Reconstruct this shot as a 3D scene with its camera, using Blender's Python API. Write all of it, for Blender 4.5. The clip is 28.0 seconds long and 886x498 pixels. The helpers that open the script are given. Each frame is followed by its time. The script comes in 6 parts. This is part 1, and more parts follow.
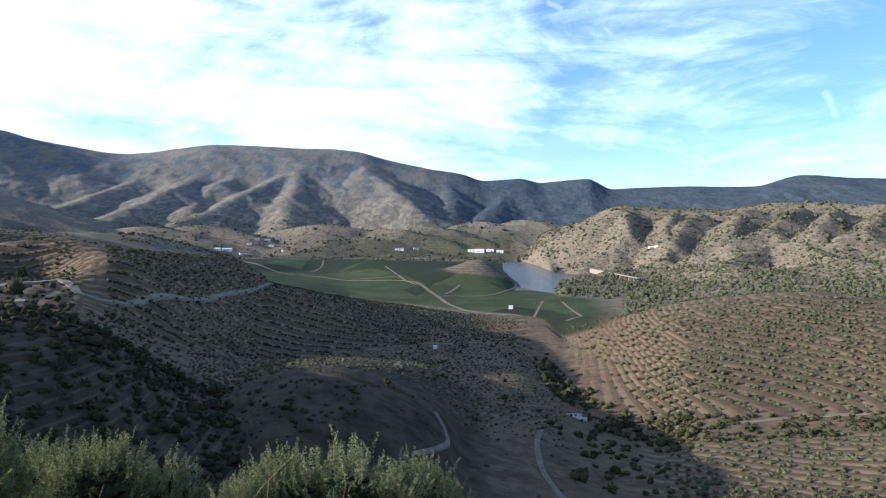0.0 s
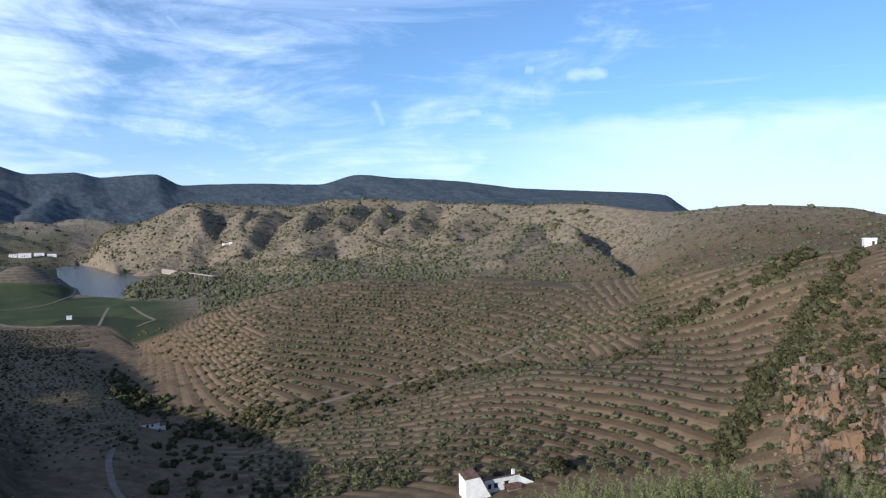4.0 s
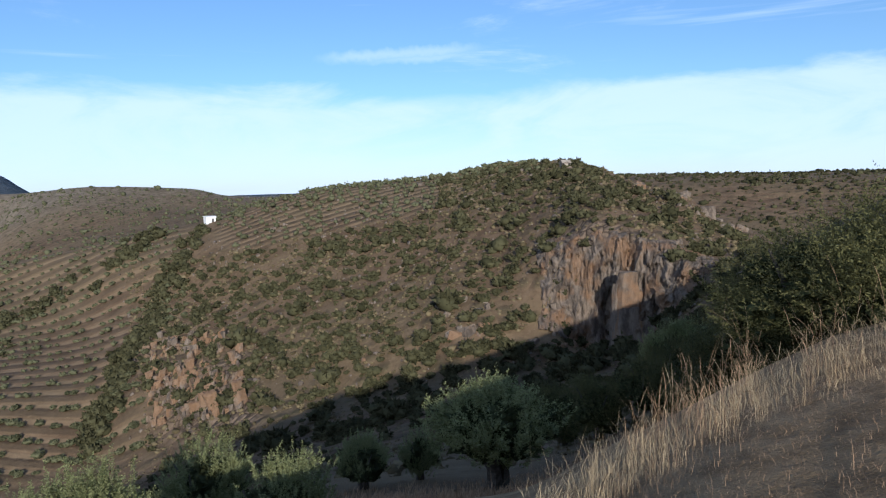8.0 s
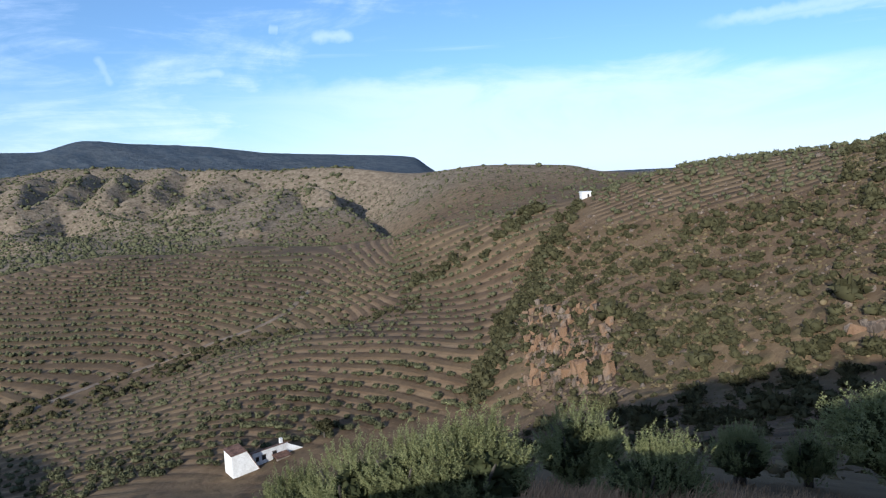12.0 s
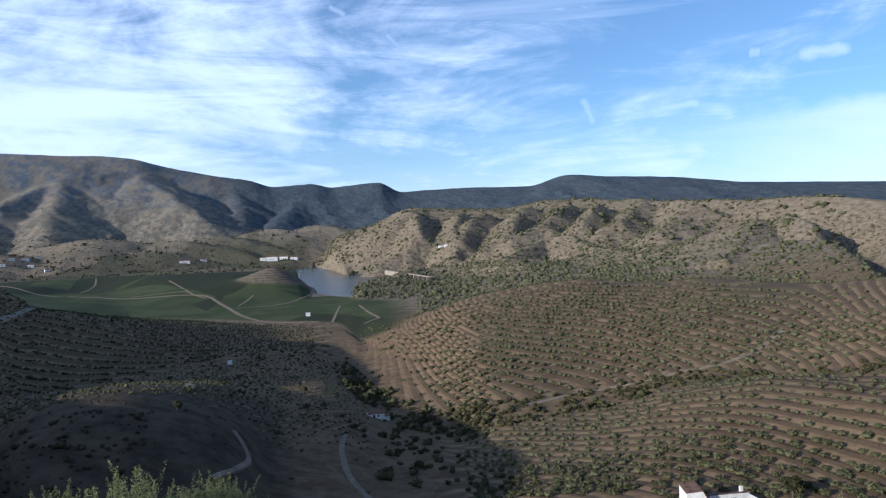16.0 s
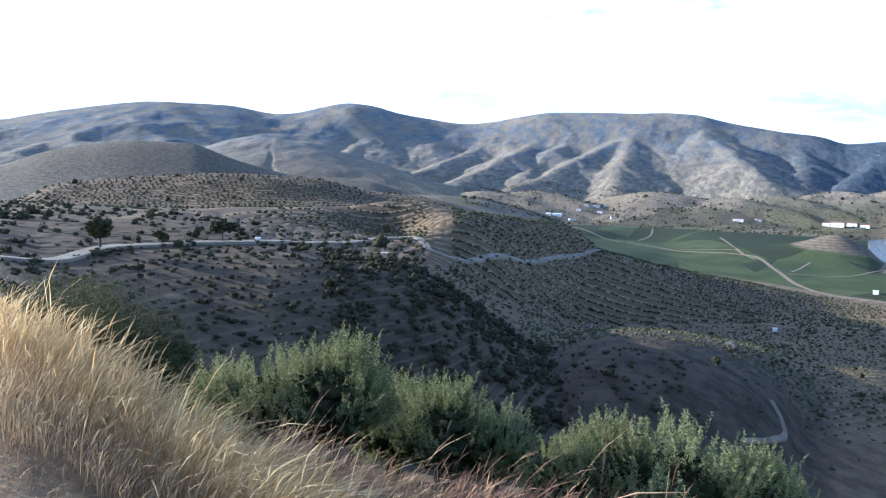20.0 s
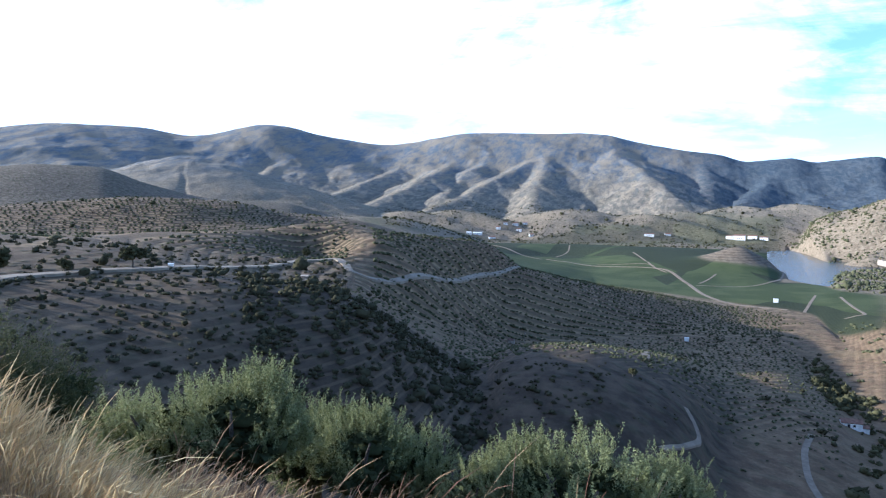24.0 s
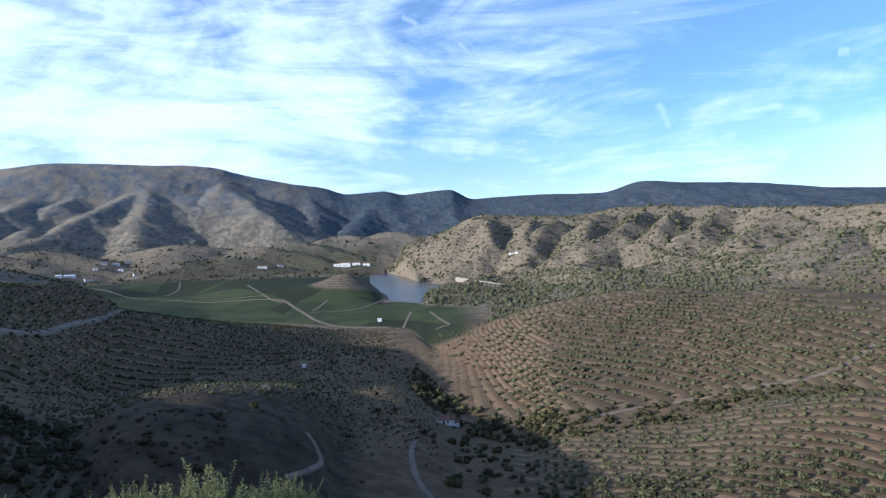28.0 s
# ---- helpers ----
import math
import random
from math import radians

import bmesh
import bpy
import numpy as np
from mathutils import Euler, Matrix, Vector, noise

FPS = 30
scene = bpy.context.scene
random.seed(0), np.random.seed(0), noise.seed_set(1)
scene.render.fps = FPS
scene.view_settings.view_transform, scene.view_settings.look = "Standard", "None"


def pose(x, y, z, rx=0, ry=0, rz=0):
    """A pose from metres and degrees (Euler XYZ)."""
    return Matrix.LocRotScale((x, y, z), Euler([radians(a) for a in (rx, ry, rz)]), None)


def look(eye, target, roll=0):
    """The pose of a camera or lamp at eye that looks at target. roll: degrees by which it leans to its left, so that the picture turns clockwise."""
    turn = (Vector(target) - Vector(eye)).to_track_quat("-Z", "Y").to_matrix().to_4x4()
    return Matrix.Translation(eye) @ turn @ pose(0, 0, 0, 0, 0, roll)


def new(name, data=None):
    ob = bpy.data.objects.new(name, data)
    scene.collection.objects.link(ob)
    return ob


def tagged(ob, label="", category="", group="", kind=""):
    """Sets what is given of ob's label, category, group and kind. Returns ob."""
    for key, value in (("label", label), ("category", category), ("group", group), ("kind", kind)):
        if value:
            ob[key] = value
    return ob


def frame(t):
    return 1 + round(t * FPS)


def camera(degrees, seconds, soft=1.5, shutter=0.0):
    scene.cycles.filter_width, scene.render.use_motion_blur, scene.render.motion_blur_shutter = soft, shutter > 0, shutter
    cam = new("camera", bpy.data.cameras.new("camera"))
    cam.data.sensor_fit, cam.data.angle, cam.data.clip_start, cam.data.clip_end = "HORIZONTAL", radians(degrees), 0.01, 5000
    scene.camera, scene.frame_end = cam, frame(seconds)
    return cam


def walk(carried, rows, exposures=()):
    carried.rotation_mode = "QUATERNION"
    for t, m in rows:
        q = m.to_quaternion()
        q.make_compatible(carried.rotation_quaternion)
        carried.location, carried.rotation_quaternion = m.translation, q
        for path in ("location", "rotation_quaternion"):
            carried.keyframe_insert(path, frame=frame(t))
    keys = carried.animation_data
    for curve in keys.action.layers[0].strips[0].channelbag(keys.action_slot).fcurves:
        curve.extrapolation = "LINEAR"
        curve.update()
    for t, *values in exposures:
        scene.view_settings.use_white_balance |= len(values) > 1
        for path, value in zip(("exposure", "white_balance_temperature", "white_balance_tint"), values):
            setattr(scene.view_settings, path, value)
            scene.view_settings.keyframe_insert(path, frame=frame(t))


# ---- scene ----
cam = camera(65.1, 28.0, soft=1.2)
EYE = 120.0  # height of the eye over the river

# seconds, x, y, z from the first stand, yaw, pitch, roll
PATH = [
    (0.0, -0.000, 0.000, 0.001, 0.00, -2.00, -0.00),
    (0.5, -0.002, 0.006, 0.007, -0.67, -1.86, 0.32),
    (1.0, 0.005, 0.007, 0.003, -2.33, -1.65, 0.62),
    (1.5, 0.006, 0.017, 0.005, -5.30, -1.46, 0.72),
    (2.0, 0.033, 0.039, -0.012, -10.27, -1.26, 0.72),
    (2.5, 0.050, 0.049, -0.022, -14.53, -1.21, 1.25),
    (4.5, -0.053, -0.023, -0.020, -40.82, -3.30, 1.03),
    (5.0, -0.039, 0.032, -0.007, -46.92, -4.16, 1.28),
    (5.5, 0.028, 0.002, -0.021, -55.38, -4.89, 0.57),
    (6.0, 0.066, -0.037, -0.021, -66.15, -5.47, -0.08),
    (6.5, 0.086, -0.058, -0.012, -72.78, -5.83, 0.51),
    (7.0, 0.067, -0.078, 0.001, -76.94, -5.63, 1.46),
    (7.5, 0.085, -0.107, -0.001, -81.83, -5.36, 1.42),
    (8.0, 0.048, -0.113, 0.011, -84.33, -5.28, 1.57),
    (8.5, 0.060, -0.125, 0.004, -84.85, -5.27, 1.70),
    (9.0, 0.054, -0.127, 0.013, -86.41, -5.34, 1.12),
    (9.5, 0.046, -0.138, 0.015, -88.36, -5.52, 0.62),
    (10.0, 0.037, -0.092, 0.008, -87.92, -5.89, 0.24),
    (10.5, 0.067, -0.040, 0.006, -77.39, -6.49, 1.44),
    (11.0, 0.085, 0.008, -0.013, -67.04, -6.67, 2.30),
    (11.5, 0.085, 0.033, -0.013, -59.54, -6.64, 2.76),
    (13.5, -0.054, 0.019, 0.006, -44.55, -3.58, 1.55),
    (14.0, -0.116, 0.059, 0.015, -40.43, -2.86, 1.67),
    (14.5, -0.114, 0.106, 0.013, -34.44, -2.36, 1.92),
    (15.0, -0.063, 0.172, 0.038, -28.83, -1.98, 2.37),
    (15.5, 0.009, 0.145, 0.028, -23.81, -1.89, 2.48),
    (16.0, 0.050, 0.108, -0.018, -16.93, -1.98, 2.40),
    (16.5, 0.025, 0.078, -0.012, -8.69, -2.30, 2.27),
    (17.0, -0.002, 0.032, -0.012, -2.53, -3.13, 1.61),
    (17.5, -0.012, -0.012, -0.004, 1.72, -3.69, 0.85),
    (18.0, -0.041, -0.053, 0.005, 5.51, -3.77, -0.13),
    (18.5, -0.072, -0.028, 0.005, 9.65, -3.44, -0.70),
    (19.0, -0.076, -0.069, -0.005, 15.54, -3.28, -0.81),
    (19.5, -0.106, -0.042, -0.012, 22.42, -4.24, -0.79),
    (20.0, -0.121, -0.035, -0.008, 26.67, -4.96, -0.90),
    (20.5, -0.129, -0.038, -0.002, 27.56, -5.04, -0.98),
    (22.5, -0.040, 0.018, -0.004, 25.95, -4.12, -0.58),
    (23.0, -0.035, 0.053, -0.007, 23.54, -3.74, -0.01),
    (23.5, -0.016, 0.025, -0.008, 21.58, -3.53, 0.14),
    (24.0, -0.018, 0.019, -0.005, 20.15, -3.24, 0.02),
    (24.5, -0.003, -0.010, 0.003, 19.88, -2.81, -0.14),
    (25.0, -0.005, -0.004, -0.002, 18.94, -2.46, -0.06),
    (25.5, -0.016, 0.036, -0.012, 15.53, -2.07, 0.23),
    (26.0, 0.008, 0.048, 0.004, 9.75, -1.78, 0.49),
    (26.5, 0.068, -0.014, 0.019, 4.51, -1.55, 0.82),
    (27.0, 0.128, 0.032, 0.018, -0.54, -1.23, 1.40),
    (27.5, 0.132, 0.042, 0.003, -6.55, -1.16, 1.97),
    (28.0, 0.159, 0.049, -0.003, -11.09, -1.17, 2.26),
]
EXPOSURES = [(t, e - (0.1 if t < 16.5 else 0.16), 5080 if t < 16.5 else 4900 if t < 18.5 or t > 26.5 else 4760, 8) for t, e in ((0.0, 0.85), (1.0, 0.8), (2.5, 0.6), (4.5, 0.3), (6.0, 0.25), (10.0, 0.18), (11.0, 0.38), (14.0, 0.25), (16.0, 0.32), (17.0, 0.74), (18.0, 1.05), (19.0, 1.3), (20.0, 1.6), (23.0, 1.56), (25.0, 1.32), (26.0, 1.1), (27.0, 0.8), (28.0, 0.65))]
walk(cam, [(t, pose(x, y, EYE + z, 90 + pitch, roll, yaw)) for t, x, y, z, yaw, pitch, roll in PATH], EXPOSURES)

# ---- sky and sun ----
SUN_BEARING, SUN_HEIGHT = 103.0, 16.2  # degrees to the left of the first view, and above the horizon


def bearing(az, r, z=0.0):
    a = radians(az)
    return Vector((-r * math.sin(a), r * math.cos(a), z))


def node(tree, kind, links=None, **values):
    """A node with its settings; links maps an input to a socket or a value."""
    n = tree.nodes.new(kind)
    for key, value in values.items():
        if key == "operation":
            n.operation = value
        elif key == "blend_type":
            n.blend_type = value
        elif key == "data_type":
            n.data_type = value
        elif key == "attribute_name":
            n.attribute_name = value
        elif key == "feature":
            n.feature = value
        elif key == "interpolation":
            n.interpolation_type = value
    for key, value in (links or {}).items():
        if isinstance(value, bpy.types.NodeSocket):
            tree.links.new(value, n.inputs[key])
        else:
            n.inputs[key].default_value = value
    return n


def maths(tree, op, a, b=0.0, clamp=False):
    n = node(tree, "ShaderNodeMath", {0: a, 1: b}, operation=op)
    n.use_clamp = clamp
    return n.outputs[0]


def mix(tree, fac, a, b, blend="MIX"):
    n = node(tree, "ShaderNodeMix", None, data_type="RGBA", blend_type=blend)
    for i, v in ((0, fac), (6, a), (7, b)):
        if isinstance(v, bpy.types.NodeSocket):
            tree.links.new(v, n.inputs[i])
        elif i:
            n.inputs[i].default_value = (*v, 1)
        else:
            n.inputs[i].default_value = v
    return n.outputs[2]


def ramp(tree, value, lo, hi, a=0.0, b=1.0):
    n = node(tree, "ShaderNodeMapRange", {0: value, 1: lo, 2: hi, 3: a, 4: b}, interpolation="SMOOTHSTEP")
    return n.outputs[0]


def mapped(tree, vector, scale, shift=(0, 0, 0), turn=0.0):
    n = node(tree, "ShaderNodeMapping", {0: vector, 1: shift, 2: (0, 0, radians(turn)), 3: scale})
    return n.outputs[0]


def clouds(tree, vector, scale, detail=6.0, rough=0.55, warp=0.0):
    return node(tree, "ShaderNodeTexNoise", {"Vector": vector, "Scale": scale, "Detail": detail, "Roughness": rough, "Distortion": warp}).outputs[0]


world = bpy.data.worlds.new("sky")
scene.world = world
world.use_nodes = True
wt = world.node_tree
wt.nodes.clear()
sky = wt.nodes.new("ShaderNodeTexSky")
sky.sky_type, sky.sun_disc = "NISHITA", False
sky.sun_elevation, sky.sun_rotation = radians(SUN_HEIGHT), radians(-SUN_BEARING)
sky.altitude, sky.air_density, sky.dust_density, sky.ozone_density = 350, 1.0, 0.3, 3.0
gen = wt.nodes.new("ShaderNodeTexCoord").outputs["Generated"]
sep = node(wt, "ShaderNodeSeparateXYZ", {0: gen})
up = maths(wt, "MAXIMUM", sep.outputs[2], 0.0)
leftness = maths(wt, "MULTIPLY", sep.outputs[0], -1.0)
sheet = clouds(wt, mapped(wt, gen, (2.0, 2.0, 4.4), (0.6, 0.2, 0.4)), 1.9, 10.0, 0.62, 0.5)
wisps = clouds(wt, node(wt, "ShaderNodeMapping", {0: gen, 1: (0.3, 0.9, 0.1), 2: (radians(12), radians(38), radians(20)), 3: (1.6, 1.6, 9.0)}).outputs[0], 2.0, 10.0, 0.66, 1.2)
cover = maths(wt, "ADD", maths(wt, "MULTIPLY", sheet, 0.62), maths(wt, "MULTIPLY", wisps, 0.38))
cover = maths(wt, "ADD", cover, maths(wt, "MULTIPLY", leftness, 0.17))
cover = maths(wt, "SUBTRACT", cover, ramp(wt, up, 0.38, 0.75, 0.0, 0.3))
veil = ramp(wt, cover, 0.38, 0.64, 0.08, 1.0)
# a long soft bank low over the right-hand hills, and thin streaks above it
edge = maths(wt, "ADD", up, maths(wt, "MULTIPLY", maths(wt, "SUBTRACT", clouds(wt, mapped(wt, gen, (3, 3, 9)), 1.2, 7.0, 0.6, 0.4), 0.5), 0.10))
bank = maths(wt, "MULTIPLY", ramp(wt, edge, 0.150, 0.115), ramp(wt, leftness, -0.55, -0.80, 0.25, 0.85))
haze = ramp(wt, up, 0.16, 0.0, 0.0, 0.45)
streak = clouds(wt, node(wt, "ShaderNodeMapping", {0: gen, 1: (0, 0, 0.31), 2: (radians(-4), radians(4), 0), 3: (1.0, 1.0, 26.0)}).outputs[0], 1.0, 5.0, 0.5, 0.2)
streak = maths(wt, "MULTIPLY", ramp(wt, streak, 0.55, 0.72, 0.0, 0.55), ramp(wt, up, 0.45, 0.2))
bank = maths(wt, "MULTIPLY", bank, ramp(wt, clouds(wt, mapped(wt, gen, (2.2, 2.2, 8.0), (0.2, 0.7, 0.1)), 1.6, 8.0, 0.62, 0.6), 0.34, 0.62, 0.5, 1.0))
veil = maths(wt, "MAXIMUM", maths(wt, "MAXIMUM", veil, bank), maths(wt, "MAXIMUM", haze, streak))
# short vapour trails: bearing and elevation of both ends, half width, strength
TRAILS = ((-12.68, 15.63, -14.80, 13.53, 0.008, 0.4), (-28.50, 9.81, -29.51, 7.29, 0.009, 0.35), (0.82, 10.26, -0.83, 9.32, 0.010, 0.4), (-8.23, 17.55, -9.90, 16.71, 0.008, 0.4), (-33.9, 8.34, -37.9, 8.45, 0.010, 0.5), (-43.9, 11.16, -47.9, 11.1, 0.013, 0.55), (-14.94, 9.42, -17.22, 10.94, 0.008, 0.4), (-40.93, 11.79, -41.85, 11.65, 0.010, 0.4), (-72.77, 9.99, -98.01, 10.80, 0.014, 0.5), (-73.83, 9.67, -118.50, 9.54, 0.010, 0.45), (-96.37, 9.07, -118.57, 7.46, 0.004, 0.5))


def trail(az0, el0, az1, el1, wide, strength):
    a, b = (bearing(az, math.cos(radians(el)), math.sin(radians(el))) for az, el in ((az0, el0), (az1, el1)))
    n, mid_way, along = a.cross(b).normalized(), (a + b) / 2, (b - a).normalized()
    off = node(wt, "ShaderNodeVectorMath", {0: gen, 1: n}, operation="DOT_PRODUCT").outputs["Value"]
    off = maths(wt, "ADD", off, maths(wt, "MULTIPLY", maths(wt, "SUBTRACT", clouds(wt, gen, 60.0, 3.0), 0.5), wide))
    run = node(wt, "ShaderNodeVectorMath", {0: gen, 1: along}, operation="DOT_PRODUCT").outputs["Value"]
    run = maths(wt, "ABSOLUTE", maths(wt, "SUBTRACT", run, mid_way.dot(along)))
    half = (b - a).length / 2
    m = maths(wt, "MULTIPLY", ramp(wt, maths(wt, "ABSOLUTE", off), wide, 0.0), ramp(wt, run, half, half * 0.6))
    m = maths(wt, "MULTIPLY", m, ramp(wt, sep.outputs[1], 0.0, 0.1))
    return maths(wt, "MULTIPLY", m, strength)


for spec in TRAILS:
    veil = maths(wt, "MAXIMUM", veil, trail(*spec))
skycol = mix(wt, maths(wt, "MULTIPLY", veil, 0.9), sky.outputs[0], (7.9, 8.2, 9.2))
SKY = 0.11
back = node(wt, "ShaderNodeBackground", {0: skycol, 1: SKY})
wt.links.new(back.outputs[0], node(wt, "ShaderNodeOutputWorld").inputs[0])

sun = new("sun", bpy.data.lights.new("sun", "SUN"))
sun.data.energy, sun.data.angle, sun.data.color = 5.0, radians(0.6), (1.0, 0.84, 0.64)
sun.matrix_world = look(bearing(SUN_BEARING, 100 * math.cos(radians(SUN_HEIGHT)), 100 * math.sin(radians(SUN_HEIGHT))), (0, 0, 0))

# ---- materials ----
MATS = {}


def material(name, rough=0.9, spec=0.2):
    m = bpy.data.materials.new(name)
    m.use_nodes = True
    t = m.node_tree
    b = t.nodes["Principled BSDF"]
    b.inputs["Roughness"].default_value = rough
    b.inputs["Specular IOR Level"].default_value = spec
    MATS[name] = m
    return m, t, b


def plain(name, dark, light, scale, rough=0.85, bump=0.0, spec=0.25, fine=6.0, vary=0.0):
    """Two colours mixed by noise at two scales, with relief."""
    m, t, b = material(name, rough, spec)
    pos = node(t, "ShaderNodeNewGeometry").outputs["Position"]
    n1 = clouds(t, pos, scale, 6.0, 0.6)
    n2 = clouds(t, pos, scale * fine, 4.0, 0.6)
    f = maths(t, "ADD", maths(t, "MULTIPLY", n1, 0.6), maths(t, "MULTIPLY", n2, 0.4))
    col = mix(t, ramp(t, f, 0.36, 0.64), dark, light)
    if vary:
        rnd = node(t, "ShaderNodeObjectInfo").outputs["Random"]
        isl = node(t, "ShaderNodeNewGeometry").outputs["Random Per Island"]
        v = maths(t, "ADD", maths(t, "MULTIPLY", rnd, 0.5), maths(t, "MULTIPLY", isl, 0.5))
        hsv = node(t, "ShaderNodeHueSaturation", {4: col, 2: ramp(t, v, 0, 1, 1 - vary, 1 + vary)})
        col = hsv.outputs[0]
    t.links.new(col, b.inputs["Base Color"])
    if bump:
        bp = node(t, "ShaderNodeBump", {"Strength": bump, "Distance": 0.6 / scale / fine, "Height": n2})
        t.links.new(bp.outputs[0], b.inputs["Normal"])
    return m


def ground_material():
    """Dry hillside soil; the land cover comes from the sheet's own attributes."""
    m, t, b = material("hillside_soil", 0.95, 0.1)
    pos = node(t, "ShaderNodeNewGeometry").outputs["Position"]
    cov = node(t, "ShaderNodeAttribute", attribute_name="cover")
    sepc = node(t, "ShaderNodeSeparateColor", {0: cov.outputs["Color"]})
    orchard, vine, scrub = sepc.outputs[0], sepc.outputs[1], sepc.outputs[2]
    kind = node(t, "ShaderNodeAttribute", attribute_name="kind_of_land")
    sepk = node(t, "ShaderNodeSeparateColor", {0: kind.outputs["Color"]})
    rock, far, near = sepk.outputs[0], sepk.outputs[1], sepk.outputs[2]
    big = clouds(t, pos, 0.012, 6.0, 0.6, 0.4)
    mid = clouds(t, pos, 0.11, 6.0, 0.65)
    fine = clouds(t, pos, 2.2, 5.0, 0.7)
    grit = clouds(t, pos, 0.7, 8.0, 0.75)
    soil = mix(t, ramp(t, mid, 0.35, 0.65), (0.105, 0.070, 0.046), (0.185, 0.130, 0.086))
    soil = mix(t, ramp(t, big, 0.4, 0.62, 0.0, 0.7), soil, (0.155, 0.118, 0.073))
    dry = mix(t, ramp(t, fine, 0.3, 0.7), (0.19, 0.126, 0.072), (0.36, 0.255, 0.152))
    soil = mix(t, ramp(t, grit, 0.5, 0.68, 0.0, 0.55), soil, (0.075, 0.055, 0.038))
    soil = mix(t, ramp(t, grit, 0.46, 0.32, 0.0, 0.5), soil, (0.25, 0.19, 0.13))
    # the soil turns paler between 760 m and 1150 m from the origin
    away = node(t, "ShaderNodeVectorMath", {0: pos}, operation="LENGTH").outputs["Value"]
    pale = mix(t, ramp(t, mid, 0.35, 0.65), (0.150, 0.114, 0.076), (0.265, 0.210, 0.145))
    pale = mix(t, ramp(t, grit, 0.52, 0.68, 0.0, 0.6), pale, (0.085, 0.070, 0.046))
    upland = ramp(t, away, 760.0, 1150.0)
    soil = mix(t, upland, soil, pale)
    soil = mix(t, near, soil, dry)
    # dark soil, which on the spur and knoll is shade painted in
    shade_dark_soil = mix(t, ramp(t, mid, 0.35, 0.65), (0.036, 0.029, 0.024), (0.080, 0.062, 0.048))
    soil = mix(t, maths(t, "MULTIPLY", node(t, "ShaderNodeAttribute", attribute_name="cover").outputs["Alpha"], 0.85), soil, shade_dark_soil)
    # terrace banks in a paler tone, with darker bands between them
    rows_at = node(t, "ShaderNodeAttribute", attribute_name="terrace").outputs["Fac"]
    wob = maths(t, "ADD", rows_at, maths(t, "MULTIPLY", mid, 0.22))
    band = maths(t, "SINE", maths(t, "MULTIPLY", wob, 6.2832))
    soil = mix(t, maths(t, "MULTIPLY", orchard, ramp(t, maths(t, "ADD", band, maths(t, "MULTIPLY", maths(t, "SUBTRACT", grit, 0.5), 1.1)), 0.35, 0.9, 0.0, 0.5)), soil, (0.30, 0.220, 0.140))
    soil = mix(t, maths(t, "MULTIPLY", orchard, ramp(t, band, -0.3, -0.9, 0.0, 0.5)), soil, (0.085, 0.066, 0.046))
    # brush and grass patches
    speck = node(t, "ShaderNodeTexVoronoi", {"Vector": pos, "Scale": 0.17, "Randomness": 1.0})
    patch = ramp(t, maths(t, "ADD", speck.outputs["Distance"], maths(t, "MULTIPLY", big, 0.7)), 0.85, 0.55)
    brush = mix(t, ramp(t, mid, 0.35, 0.65), (0.028, 0.032, 0.018), (0.070, 0.074, 0.040))
    soil = mix(t, maths(t, "MULTIPLY", scrub, maths(t, "MULTIPLY", patch, 0.8)), soil, brush)
    # vineyards
    rows = maths(t, "SINE", maths(t, "MULTIPLY", node(t, "ShaderNodeSeparateXYZ", {0: mapped(t, pos, (1, 1, 1), (0, 0, 0), 30)}).outputs[0], 1.6))
    green = mix(t, ramp(t, big, 0.42, 0.6), (0.044, 0.058, 0.020), (0.070, 0.084, 0.032))
    block = node(t, "ShaderNodeTexVoronoi", {"Vector": mapped(t, pos, (1, 0.5, 0)), "Scale": 0.0075})
    green = mix(t, ramp(t, node(t, "ShaderNodeSeparateColor", {0: block.outputs["Color"]}).outputs[0], 0.48, 0.50, 0.0, 0.9), green, (0.021, 0.028, 0.014))
    green = mix(t, ramp(t, rows, -0.2, 0.9, 0.0, 0.35), green, (0.09, 0.085, 0.045))
    soil = mix(t, vine, soil, green)
    # high mountains: heathland and bare ribs, with blue haze put into their colours
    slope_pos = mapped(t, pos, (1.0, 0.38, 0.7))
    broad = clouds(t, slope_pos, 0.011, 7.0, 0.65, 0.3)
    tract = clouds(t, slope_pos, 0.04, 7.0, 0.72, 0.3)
    # blue-grey lifted in tone to stand for haze over the far slopes
    haze_blue = mix(t, ramp(t, tract, 0.42, 0.6), (0.142, 0.162, 0.184), (0.184, 0.196, 0.204))
    hazed_heath = mix(t, ramp(t, maths(t, "ADD", maths(t, "MULTIPLY", broad, 0.6), maths(t, "MULTIPLY", tract, 0.4)), 0.40, 0.58), haze_blue, (0.292, 0.242, 0.178))
    # paler tan towards the foot of the slopes, by height
    low_tan = mix(t, ramp(t, tract, 0.42, 0.6), (0.160, 0.142, 0.108), (0.320, 0.258, 0.180))
    hazed_heath = mix(t, ramp(t, node(t, "ShaderNodeSeparateXYZ", {0: pos}).outputs[2], 430.0, 110.0, 0.0, 0.9), hazed_heath, low_tan)
    hazed_heath = mix(t, maths(t, "MULTIPLY", patch, 0.22), hazed_heath, (0.090, 0.100, 0.092))
    # shade painted dark blue on the right-hand mountain faces
    hazed_heath = mix(t, kind.outputs["Alpha"], hazed_heath, mix(t, ramp(t, tract, 0.40, 0.62), (0.050, 0.070, 0.094), (0.086, 0.106, 0.126)))
    soil = mix(t, far, soil, hazed_heath)
